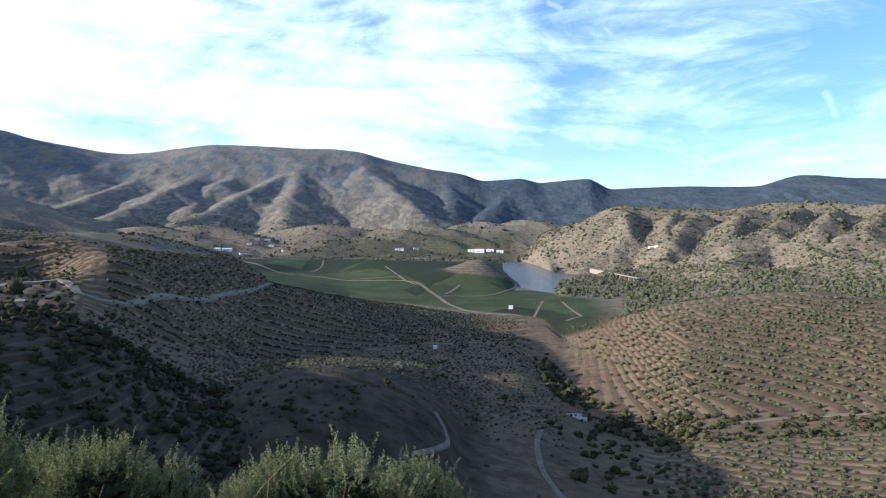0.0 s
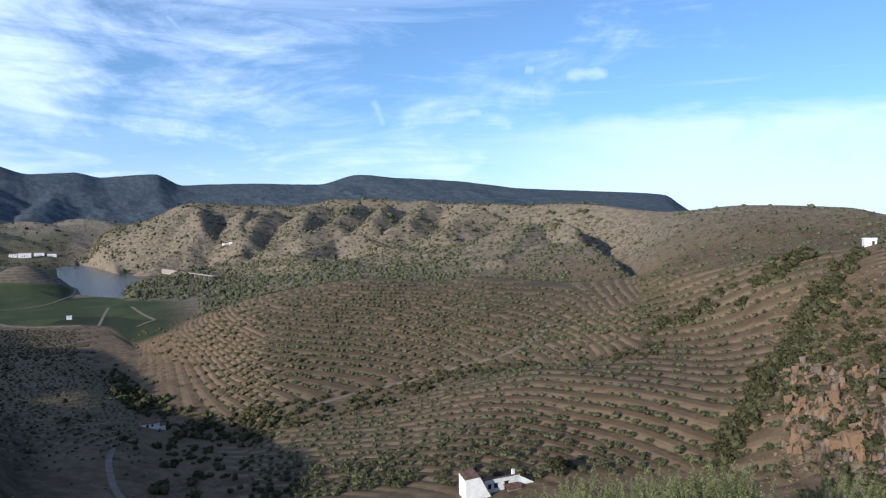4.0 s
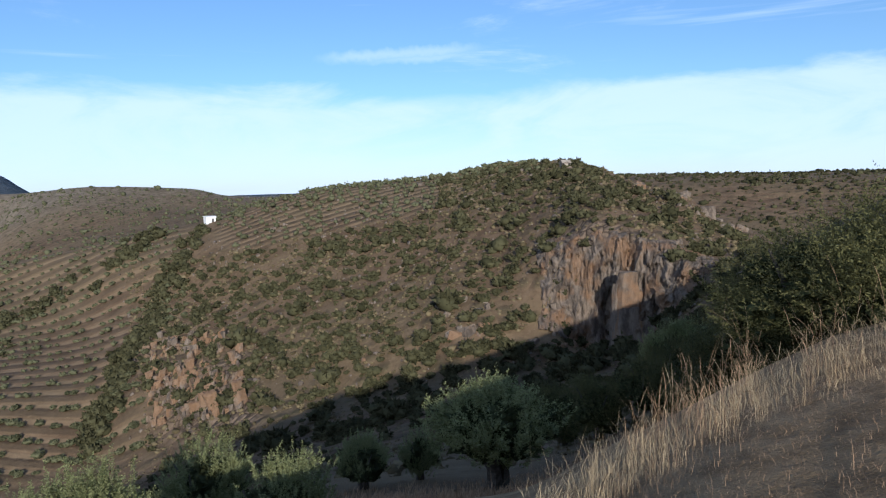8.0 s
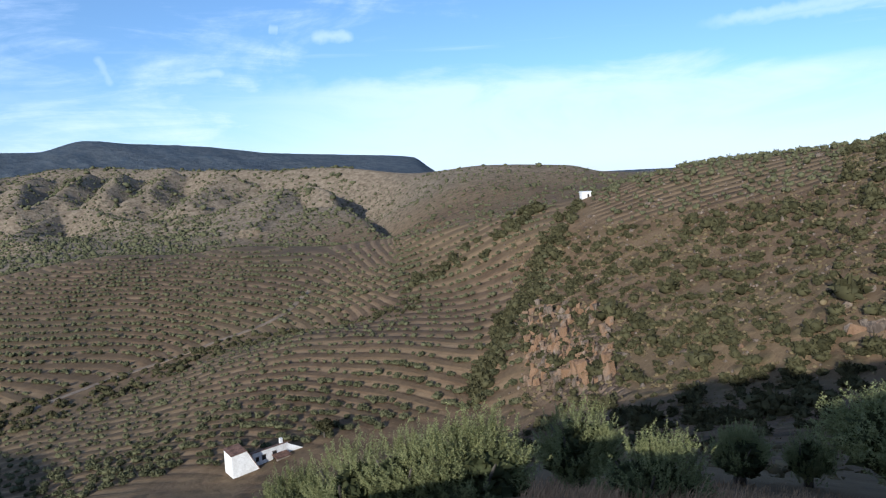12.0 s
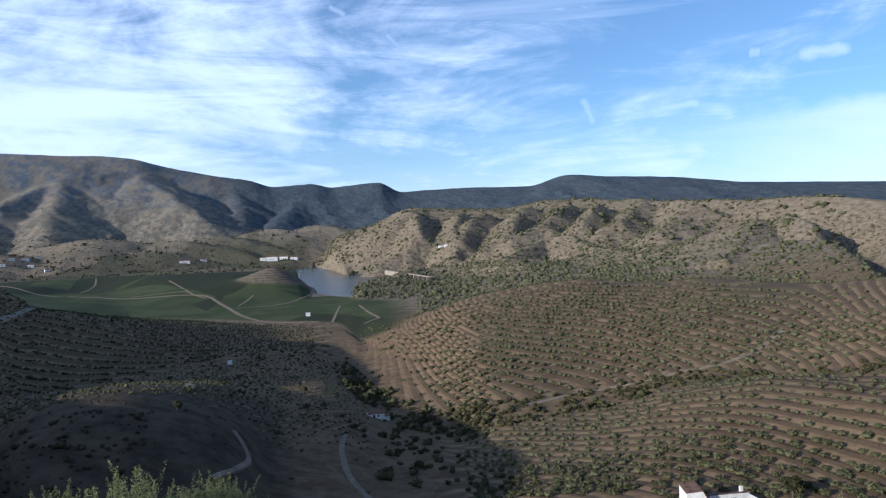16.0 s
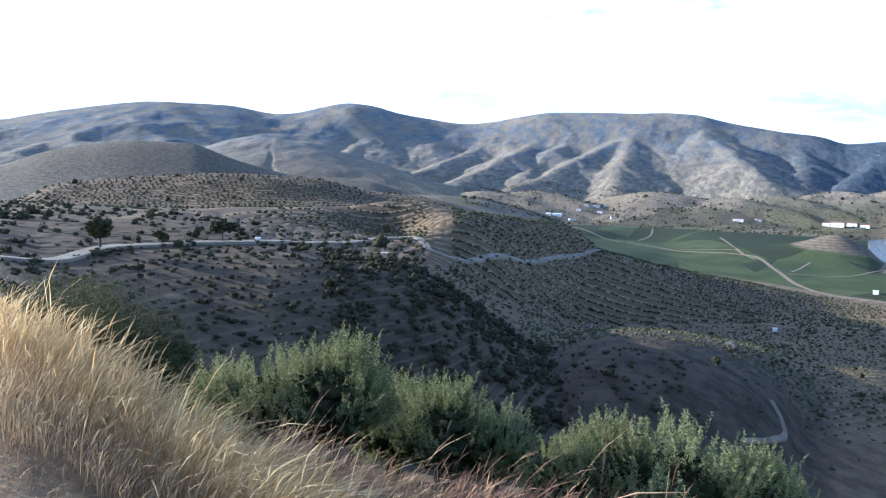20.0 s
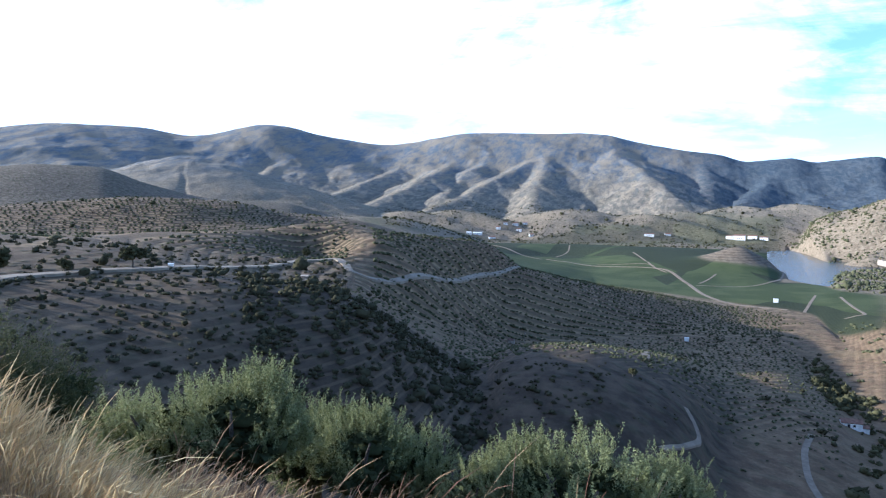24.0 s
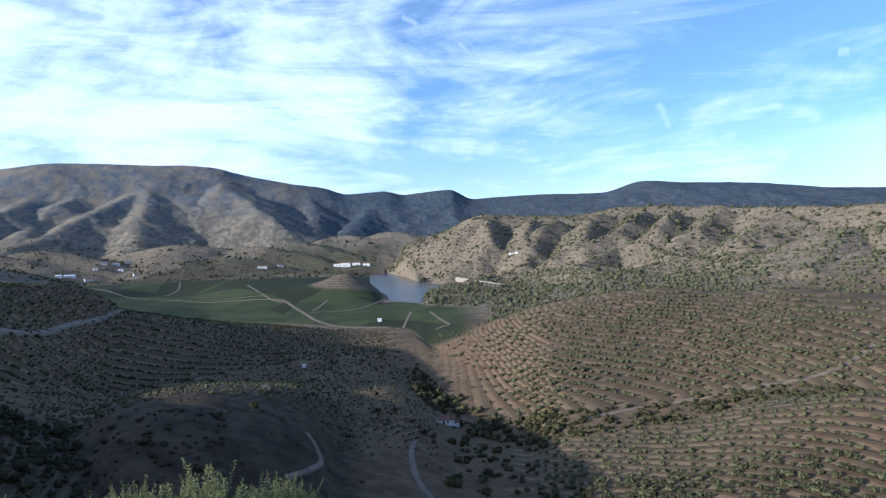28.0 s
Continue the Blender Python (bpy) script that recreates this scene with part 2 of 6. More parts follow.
    # rock
    crack = node(t, "ShaderNodeTexVoronoi", {"Vector": mapped(t, pos, (1, 1, 0.45)), "Scale": 0.28}, feature="DISTANCE_TO_EDGE").outputs["Distance"]
    stone = mix(t, ramp(t, clouds(t, pos, 0.35, 7.0, 0.7), 0.38, 0.64), (0.10, 0.075, 0.058), (0.26, 0.195, 0.145))
    stone = mix(t, ramp(t, crack, 0.08, 0.0), stone, (0.06, 0.045, 0.035))
    soil = mix(t, rock, soil, stone)
    # warmer tint inside that distance only
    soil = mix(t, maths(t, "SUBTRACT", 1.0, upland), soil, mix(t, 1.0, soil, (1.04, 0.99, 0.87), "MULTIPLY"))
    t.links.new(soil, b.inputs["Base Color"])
    bp = node(t, "ShaderNodeBump", {"Strength": 0.55, "Distance": 0.9, "Height": maths(t, "ADD", mid, maths(t, "MULTIPLY", grit, 0.5))})
    bp2 = node(t, "ShaderNodeBump", {"Strength": maths(t, "MULTIPLY", near, 0.7), "Distance": 0.05, "Height": fine, "Normal": bp.outputs[0]})
    bp3 = node(t, "ShaderNodeBump", {"Strength": maths(t, "MAXIMUM", far, maths(t, "MULTIPLY", scrub, 0.4)), "Distance": 6.0, "Height": patch, "Normal": bp2.outputs[0]})
    bp4 = node(t, "ShaderNodeBump", {"Strength": rock, "Distance": 1.5, "Height": maths(t, "MINIMUM", crack, 0.4), "Normal": bp3.outputs[0]})
    bp5 = node(t, "ShaderNodeBump", {"Strength": maths(t, "MULTIPLY", orchard, 0.45), "Distance": 0.9, "Height": ramp(t, band, -0.8, 0.8), "Normal": bp4.outputs[0]})
    t.links.new(bp5.outputs[0], b.inputs["Normal"])
    return m


def leafy(name, dark, light, scale=3.0, through_light=0.25):
    m, t, b = material(name, 0.65 if through_light else 1.0, 0.15 if through_light else 0.02)
    geo = node(t, "ShaderNodeNewGeometry")
    n = clouds(t, geo.outputs["Position"], scale, 3.0, 0.6)
    f = maths(t, "ADD", maths(t, "MULTIPLY", n, 0.5), maths(t, "MULTIPLY", geo.outputs["Random Per Island"], 0.5))
    f = maths(t, "ADD", f, maths(t, "MULTIPLY", node(t, "ShaderNodeObjectInfo").outputs["Random"], 0.2))
    col = mix(t, ramp(t, f, 0.2, 0.9), dark, light)
    t.links.new(col, b.inputs["Base Color"])
    if through_light:
        tr = node(t, "ShaderNodeBsdfTranslucent", {0: col})
        ms = node(t, "ShaderNodeMixShader", {0: through_light, 1: b.outputs[0], 2: tr.outputs[0]})
        t.links.new(ms.outputs[0], t.nodes["Material Output"].inputs[0])
    return m


TERRACE = 1.6
SOIL = ground_material()
OLIVE = leafy("olive_leaf", (0.086, 0.096, 0.035), (0.305, 0.308, 0.132))
OLIVE_FAR = leafy("orchard_leaf", (0.048, 0.050, 0.026), (0.118, 0.116, 0.062), 0.4, 0.0)
SHRUB = leafy("shrub_leaf", (0.026, 0.025, 0.012), (0.086, 0.080, 0.040), 0.5, 0.0)
DRY_BRUSH = leafy("dry_brush", (0.075, 0.058, 0.030), (0.185, 0.145, 0.080), 0.5, 0.0)
RED_WEED = leafy("red_weed", (0.17, 0.075, 0.045), (0.36, 0.20, 0.13), 1.2, 0.2)
SPUR_BRUSH = leafy("spur_brush", (0.028, 0.026, 0.015), (0.070, 0.064, 0.036), 0.5, 0.0)
# leaves inside the crowns, with the shade there painted as a darker green
INNER_SHADE = leafy("inner_shade_leaf", (0.026, 0.030, 0.014), (0.080, 0.086, 0.038), 5.0, 0.0)
BUSH = leafy("bush_leaf", (0.034, 0.040, 0.015), (0.150, 0.138, 0.050), 2.0, 0.2)
GRASS = leafy("dry_grass", (0.55, 0.35, 0.14), (0.92, 0.71, 0.37), 1.2, 0.35)
STUBBLE = leafy("stubble", (0.235, 0.142, 0.075), (0.46, 0.30, 0.17), 1.2, 0.2)
BANK_GRASS = leafy("bank_grass", (0.29, 0.19, 0.095), (0.60, 0.45, 0.255), 1.2, 0.3)
BARK = plain("olive_bark", (0.05, 0.042, 0.034), (0.14, 0.12, 0.095), 6.0, 0.95, 0.8)
LIME = plain("white_limewash", (0.66, 0.64, 0.60), (0.86, 0.85, 0.82), 0.5, 0.9, 0.2)
TILE = plain("roof_tile", (0.10, 0.058, 0.042), (0.24, 0.135, 0.092), 0.9, 0.85, 0.5, 0.2, 7.0, 0.25)
STONE = plain("old_stone", (0.20, 0.16, 0.125), (0.42, 0.36, 0.29), 0.7, 0.95, 0.8)
ASPHALT = plain("pale_asphalt", (0.20, 0.155, 0.108), (0.29, 0.235, 0.17), 0.08, 0.9, 0.1)
DIRT = plain("dirt_track", (0.155, 0.115, 0.08), (0.26, 0.20, 0.14), 0.15, 0.95, 0.2)
DARK = plain("dark_opening", (0.015, 0.014, 0.013), (0.035, 0.03, 0.028), 1.0, 0.8)
WOOD = plain("grey_timber", (0.10, 0.08, 0.06), (0.22, 0.18, 0.14), 3.0, 0.85, 0.4)

# ---- the lie of the land ----


def hermite(xs, ys, q):
    """Monotone cubic through knots, flat at tops and bottoms. xs rising."""
    xs, ys = np.asarray(xs, float), np.asarray(ys, float)
    h = np.diff(xs)
    d = np.diff(ys) / h
    m = np.zeros_like(ys)
    w1, w2 = 2 * h[1:] + h[:-1], h[1:] + 2 * h[:-1]
    same = d[:-1] * d[1:] > 0
    with np.errstate(divide="ignore", invalid="ignore"):
        m[1:-1] = np.where(same, (w1 + w2) / (w1 / d[:-1] + w2 / d[1:]), 0)
    m[0], m[-1] = d[0], d[-1]
    q = np.clip(q, xs[0], xs[-1])
    i = np.clip(np.searchsorted(xs, q, "right") - 1, 0, len(h) - 1)
    s = (q - xs[i]) / h[i]
    return ((1 + 2 * s) * (1 - s) ** 2 * ys[i] + s * (1 - s) ** 2 * h[i] * m[i] + s * s * (3 - 2 * s) * ys[i + 1] + s * s * (s - 1) * h[i] * m[i + 1])


def line(text):
    """A line across the land: bearing:distance,height under or over the eye."""
    rows = []
    for word in text.split():
        a, rest = word.split(":")
        r, z = rest.split(",")
        rows.append((float(a), float(r), float(z)))
    rows.sort()
    return np.array(rows)


# each line runs round the viewer from bearing 64 (left) to -126 (right)
LIE = [line(s) for s in (
    # the trodden crest
    "64:0.5,-1.6 -126:0.5,-1.6",
    # lip of the bank
    "64:7,-1.2 60:6,-1.3 52:5,-1.72 46:4.2,-1.9 38:3.6,-2.05 30:3.2,-2.15 10:3,-2.25 -30:3,-2.25 -70:3.2,-2.25 -90:3.6,-2.2 -100:4.5,-2.05 -110:5.5,-1.75 -117:6,-1.5 -126:7,-1.2",
    # strip of terrace below it
    "64:16,-3.2 55:16,-4.5 40:16,-6.3 10:16,-7.4 -40:18,-8.6 -88:20.5,-9.3 -100:20,-7.6 -110:18,-4.6 -120:18,-2.6 -126:18,-1.8",
    # first hollow
    "64:60,-9 60:60,-13 52:80,-30 45:90,-40 35:110,-48 25:120,-56 18:130,-62 8:130,-68 0:140,-75 -8:170,-82 -14:200,-84 -20:200,-82 -28:195,-78 -36:185,-74 -42:185,-72 -50:190,-70 -56:190,-67 -60:175,-61 -66:160,-53 -70:150,-48 -80:142,-42.5 -87:138,-38 -92:135,-37 -97:125,-34 -102:115,-27 -110:100,-15 -120:90,-5 -126:90,0",
    # dark spur, bare knoll, foot of the near orchards and of the crag
    "64:160,-15 60:170,-16.5 56:185,-19 50:205,-20 44:215,-20 38.7:220,-20.5 35:222,-22.5 30.5:225,-25 27.7:225,-29 23.4:225,-41 18.6:220,-55 16.5:222,-57 15:225,-52.5 12:228,-50.5 9:230,-51 5:232,-55.5 2:235,-61 0:236,-68 -2:240,-78 -8:260,-84 -14:270,-91 -20:240,-88 -26:250,-84.5 -31:265,-80 -37:285,-71 -43:290,-63 -50:250,-60 -56:230,-58 -60:205,-53 -66:190,-47 -80:165,-35 -88:155,-30 -93:155,-30 -96:155,-36 -100:146,-32 -104:138,-22 -108:130,-15 -120:120,-3 -126:120,1",
    # valley floor and stream, middle of the slopes, crag top
    "64:280,-9 60:290,-11 48:285,-13.5 37:290,-24 31:300,-31 28:310,-34 23:360,-55 18:420,-75.5 14:480,-92 7.6:540,-99 1:600,-105 -5.4:640,-110 -8:560,-109 -10.5:452,-106 -13.7:374,-102 -17.2:345,-100 -20.8:340,-93 -29:345,-87 -36:350,-78 -42.7:330,-71 -49:310,-60 -55:300,-54 -60:280,-45 -66:245,-38 -80:210,-24 -88:195,-17 -92.8:170,-16.7 -96.4:165,-9.8 -100.8:155,-11.8 -104.6:145,-15.5 -110:150,-13 -120:160,0 -126:170,3",
    "64:400,-8 60:420,-10 48:360,-13 41:380,-19 37:380,-24 31:400,-29.5 28:400,-32 23:430,-44 18.4:520,-52 14:640,-55 7.6:700,-77 1:780,-100 -4.5:790,-116 -9:740,-113 -10.5:600,-108 -14:510,-99 -20:480,-80 -29:480,-74 -36:460,-67 -43:430,-62 -49:410,-50 -55:370,-38 -60:335,-27 -66:300,-21 -80:270,-8 -88:250,-2 -92:235,-1 -96:225,1 -100:205,-5 -104:185,-11 -110:180,-17 -120:180,-8 -126:200,0",
    # terraced knob, edge of the vineyards, crest of the orchard hill, crest of the scrub hill
    "64:600,-14 60:600,-15 48:480,-16 41:460,-14.5 35:490,-13 29.6:520,-9 25:530,-17 21:560,-22 16.6:640,-31.5 13.9:690,-56 10:800,-82 7.6:1050,-112 1:990,-117 -3:950,-119 -8:880,-118.5 -9.6:720,-114 -12:660,-99 -14.5:650,-88 -18.8:650,-71 -23:650,-62 -28.8:640,-55 -33:620,-57 -38:600,-53 -43:575,-55 -49:520,-47.5 -51:450,-39 -57:400,-26 -61:375,-19 -65.7:360,-12.6 -70.4:350,-4.3 -75.8:340,1.1 -80:330,2.8 -86:320,6.6 -88.3:315,9.4 -91:310,10.1 -94:310,10.5 -97:290,6 -100:250,-0.5 -103.7:225,-4.3 -105.4:215,-10.7 -108:210,-15 -111.6:205,-20 -118:200,-14 -126:220,-2",
    "64:700,-18 60:700,-20 50:650,-20 41:600,-18 35:620,-20 29.6:640,-22 25:650,-30 21:700,-40 16.6:800,-60 13.9:900,-80 7.6:1250,-112 1:1200,-114 -3:1150,-119 -6:1180,-118 -8:1200,-118.5 -10:1050,-117 -14.5:950,-116 -23:900,-105 -29:850,-95 -38:800,-85 -49:700,-75 -57:550,-50 -66:480,-30 -80:450,-15 -94:430,-15 -103:400,-25 -111:400,-30 -126:400,-10",
    # low plateau, vineyard swell, river bed, valley behind the orchard hill
    "64:870,-30 59.5:850,-25 55.6:830,0 49:820,10.5 44:800,14.8 37:800,10.5 33:850,-1.5 27.7:900,-11 21:1000,-45 16:1300,-85 10:1600,-105 4:1450,-97 -0.7:1400,-100 -5:1420,-112 -6:1450,-124 -8.6:1400,-124 -10:1380,-117 -16:1500,-112 -23:1250,-95 -30:1200,-85 -38:1100,-70 -49:950,-50 -57:800,-35 -66:700,-22 -80:600,-10 -100:600,3 -111:600,2 -126:600,5",
    "64:1200,-30 50:1200,-20 40:1200,-30 33:1200,-40 27:1300,-60 21:1400,-75 16:1600,-85 10:1850,-90 4:1700,-88 -1:1650,-92 -4:1700,-110 -6:1850,-124 -9.3:1700,-124 -11:1640,-112 -16:1700,-85 -23:1500,-60 -30:1450,-50 -38:1300,-40 -49:1150,-30 -57:950,-12 -66:850,-15 -80:700,-5 -100:700,7.5 -113:700,5 -126:700,6",
    # rounded hills, rim of the dry upland
    "64:1900,10 60:1900,30 55.6:1900,80 50:1900,108 46.8:1900,105 43:1900,65 38.7:1900,31 33:1900,19 28.7:1950,-17 24:2000,-23 21:2050,-47 16:2200,-98 10:2100,-100 4:2000,-99 -0.7:2100,-105 -4:2250,-113 -5.5:2400,-122 -6.8:2380,-112 -8:2350,-37 -10.9:2250,5.5 -14.8:2150,56 -19.5:2150,43 -22:2150,40.5 -26:2100,58 -32.5:1900,45 -36.6:1700,31 -46:1500,23 -52:1400,7.3 -57.7:1150,14.9 -64.3:1050,9.2 -67.2:1000,-2.3 -75:950,-8 -90:900,0 -100:850,4 -126:900,3",
    "64:2600,-10 50:2600,0 40:2700,10 31:2900,0 25:2800,-60 17:3000,-105 8.5:2900,-100 4:2900,-100 -3:3000,-112 -6:3000,-105 -11:2900,-60 -15:2900,-20 -26:2900,0 -38:2700,-20 -50:2500,-20 -57:2200,-20 -70:2000,-15 -100:2000,-20 -126:2000,-10",
    "64:3400,80 60:3400,90 50:3400,150 40:3500,150 33:3600,120 25:3700,130 17:3750,140 12:3800,200 8:3800,150 4:3800,100 -3:3800,60 -8:3800,60 -14:3900,60 -27:3900,90 -38:3800,60 -52:3600,0 -57:3300,-30 -70:3000,-10 -126:3000,-15",
    # the skyline
    "64:4600,300 58.9:4600,346 55.1:4600,419 48.7:4600,495 43.8:4600,496 40:4600,456 34.2:4600,540 28.8:4600,464 24.5:4600,426 17.6:4600,504 11.6:4600,496 7.2:4600,478 4.4:4600,420 1.1:4600,365 -1.5:4600,331 -3.4:4600,290 -6.3:4600,301 -8.1:4600,277 -11.7:4600,296 -13.7:4600,226 -19.5:4600,238 -23.9:4600,226 -27.3:4600,286 -30.6:4600,268 -35.4:4600,241 -39.4:4600,194 -46.3:4600,156 -51.8:4600,126 -53.2:4600,52 -55:4600,-30 -68:4600,-16 -75:4600,-30 -126:4600,-25",
    "64:4940,250 20:4940,380 0:4940,250 -20:4940,150 -50:4940,60 -57:4940,-60 -126:4940,-40",
)]
# how rough the land is at each line, in metres
ROUGH = [0.0, 0.05, 0.25, 1.2, 1.0, 1.5, 1.6, 1.0, 3.0, 9.0, 15.0, 7.0, 16.0, 30.0, 6.0, 6.0]


# crests of the spurs: bearing:elevation from top to foot, distance of both ends, side slope, roundness
SPURS = (
    # the great mountain
    ("11.64:5.58 11.78:3.78 12.46:2.09 12.79:0.14", 4500, 3050, 0.40, 24), ("12.98:3.89 16.04:2.51 18.60:1.02 21.90:-0.17", 4050, 2800, 0.40, 24),
    ("8.35:5.50 8.86:4.27 8.13:2.99 6.22:1.53", 4500, 3600, 0.40, 24), ("6.20:5.44 6.30:4.43 4.37:3.25 3.35:2.23 1.82:0.94", 4500, 3300, 0.40, 24),
    ("15.06:5.72 16.24:4.01 17.95:3.23 19.43:1.76 20.26:1.14", 4500, 3200, 0.40, 24), ("17.72:4.77 19.82:3.50 21.46:2.73 23.46:1.54 26.54:0.25", 4350, 2900, 0.40, 24),
    ("21.83:4.86 24.22:3.22 26.51:2.21 29.08:1.14 31.18:0.48", 4400, 2900, 0.40, 24), ("-5.61:3.42 -4.69:1.77 -3.07:0.47", 4500, 3500, 0.40, 26),
    ("-11.30:3.28 -11.98:1.73 -12.43:0.60", 4500, 3700, 0.40, 26), ("0.19:4.09 -0.74:2.24 -0.28:0.84", 4500, 3500, 0.40, 26),
    # the massif beyond the rounded hills
    ("34.27:6.19 32.90:4.21 34.71:2.58 36.52:1.18", 4500, 3300, 0.40, 26), ("48.00:5.61 50.01:3.63 53.80:2.56", 4500, 3500, 0.40, 26),
    ("40.49:5.23 43.08:3.47 44.77:2.76", 4500, 3700, 0.40, 26), ("52.64:4.93 54.87:3.40 57.69:2.28", 4500, 3600, 0.40, 26),
    ("28.78:5.43 27.84:3.86 29.66:2.00", 4500, 3700, 0.40, 26), ("43.94:2.48 40.50:4.13 36.97:3.03 32.88:1.25", 2950, 2950, 0.30, 70),
    # low foothills on the plain
    ("9.79:0.10 10.33:-0.77 11.46:-1.55", 2650, 2450, 0.22, 55), ("1.12:-0.18 3.22:-1.02 4.38:-1.72", 2700, 2500, 0.22, 55),
    ("-2.84:0.24 -0.98:-0.37 0.19:-1.02", 2900, 2700, 0.22, 55), ("4.37:-0.37 5.76:-1.02 6.69:-1.57", 2600, 2450, 0.22, 55),
    ("23.29:-0.08 24.08:-0.93 24.87:-1.56", 2500, 2300, 0.22, 55), ("19.66:0.00 21.10:-0.60 22.31:-1.16", 2600, 2450, 0.22, 55),
    ("27.29:0.09 28.75:-0.40", 2700, 2500, 0.22, 55), ("-6.54:0.38 -4.93:-0.32 -3.54:-1.25", 2900, 2700, 0.22, 55),
    # the dry upland: bearing:distance,height
    ("-14.33:2079,50 -13.20:2025,20 -11.46:2104,4 -10.4:2095,-20", 0, 0, 0.68, 7),
    ("-14.62:2027,37 -15.19:1866,-28 -13.95:1794,-61 -11.52:1745,-92", 0, 0, 0.68, 7),
    ("-18.31:2020,34 -17.79:1861,-17 -18.51:1744,-48", 0, 0, 0.68, 7),
    ("-20.35:1992,31 -19.18:1910,8 -18.44:1791,-35 -17.69:1666,-75", 0, 0, 0.68, 7),
    ("-24.13:1966,41 -23.10:1907,24 -22.57:1695,-22 -20.21:1619,-57", 0, 0, 0.68, 7),
    ("-27.30:1910,46 -26.34:1794,20 -25.14:1700,-7 -22.54:1623,-37", 0, 0, 0.68, 7),
    ("-26.82:1559,-34 -24.86:1566,-38 -22.00:1419,-75", 0, 0, 0.68, 7),
    ("-26.82:1559,-34 -28.56:1455,-49 -31.41:1278,-69", 0, 0, 0.68, 7),
    ("-29.72:1821,37 -29.13:1732,14 -28.08:1673,-4", 0, 0, 0.68, 7),
    ("-32.88:1762,37 -31.92:1666,12 -31.20:1606,-7 -29.54:1572,-23", 0, 0, 0.68, 7),
    ("-37.01:1564,20 -35.61:1502,-3 -34.18:1430,-30", 0, 0, 0.55, 9),
    ("-43.03:1344,-6 -44.96:1240,-20", 0, 0, 0.75, 4),
    ("-41.03:1351,-13 -40.52:1171,-47 -38.66:1040,-70", 0, 0, 0.36, 14),
)


def crests():
    """Each stretch of a crest: its two ends, side slope and roundness."""
    out = []
    for text, top, foot, slope, soft in SPURS:
        if top:
            pts = [tuple(map(float, w.split(":"))) for w in text.split()]
            pts = [(a, r, r * math.tan(radians(e))) for (a, e), r in zip(pts, np.linspace(top, foot, len(pts)))]
        else:
            pts = [tuple(map(float, w.replace(",", ":").split(":"))) for w in text.split()]
        xyz = [(-r * math.sin(radians(a)), r * math.cos(radians(a)), z) for a, r, z in pts]
        out += [(*p, *q, slope, soft) for p, q in zip(xyz, xyz[1:])]
    return np.array(out)


CRESTS = crests()


def spur_height(x, y):
    """Height of the spurs over the eye at places x, y."""
    best = np.full(len(x), -1e4)
    for x0, y0, z0, x1, y1, z1, slope, soft in CRESTS:
        dx, dy = x1 - x0, y1 - y0
        s = np.clip(((x - x0) * dx + (y - y0) * dy) / (dx * dx + dy * dy), 0, 1)
        d = np.hypot(x - x0 - s * dx, y - y0 - s * dy)
        best = np.maximum(best, z0 + s * (z1 - z0) - slope * (np.sqrt(d * d + soft * soft) - soft))
    return best


def smooth(lo, hi, v):
    s = np.clip((v - lo) / (hi - lo), 0, 1)
    return s * s * (3 - 2 * s)


def between(lo, hi, soft, v):
    return smooth(lo - soft, lo + soft, v) * (1 - smooth(hi - soft, hi + soft, v))


def hashed(ix, iy, seed):
    v = np.sin(ix * 127.1 + iy * 311.7 + seed * 74.7) * 43758.5453
    return v - np.floor(v)


def value_noise(x, y, seed=0):
    ix, iy = np.floor(x), np.floor(y)
    fx, fy = x - ix, y - iy
    fx, fy = fx * fx * (3 - 2 * fx), fy * fy * (3 - 2 * fy)
    a, b = hashed(ix, iy, seed), hashed(ix + 1, iy, seed)
    c, d = hashed(ix, iy + 1, seed), hashed(ix + 1, iy + 1, seed)
    return (a + (b - a) * fx) * (1 - fy) + (c + (d - c) * fx) * fy


def fractal(x, y, octaves=5, seed=0, ridged=False):
    total, amp, norm = 0.0, 1.0, 0.0
    for o in range(octaves):
        n = value_noise(x * 2 ** o + 17.3 * o, y * 2 ** o - 9.1 * o, seed + o)
        n = 1 - 2 * abs(n - 0.5) if ridged else n
        total, norm, amp = total + amp * n, norm + amp, amp * 0.5
    return total / norm * 2 - 1


GRID = np.arange(-126.0, 64.01, 0.05)
LINE_R = np.stack([hermite(l[:, 0], l[:, 1], GRID) for l in LIE], 1)
LINE_Z = np.stack([hermite(l[:, 0], l[:, 2], GRID) for l in LIE], 1)
LINE_R[:, 0] = 0.5


def lines_at(a):
    """Distances and heights of all lines at bearings a (an array)."""
    g = (np.clip(a, -126.0, 63.99) + 126.0) / 0.05
    i = np.clip(g.astype(int), 0, len(GRID) - 2)
    f = (g - i)[:, None]
    return LINE_R[i] * (1 - f) + LINE_R[i + 1] * f, LINE_Z[i] * (1 - f) + LINE_Z[i + 1] * f


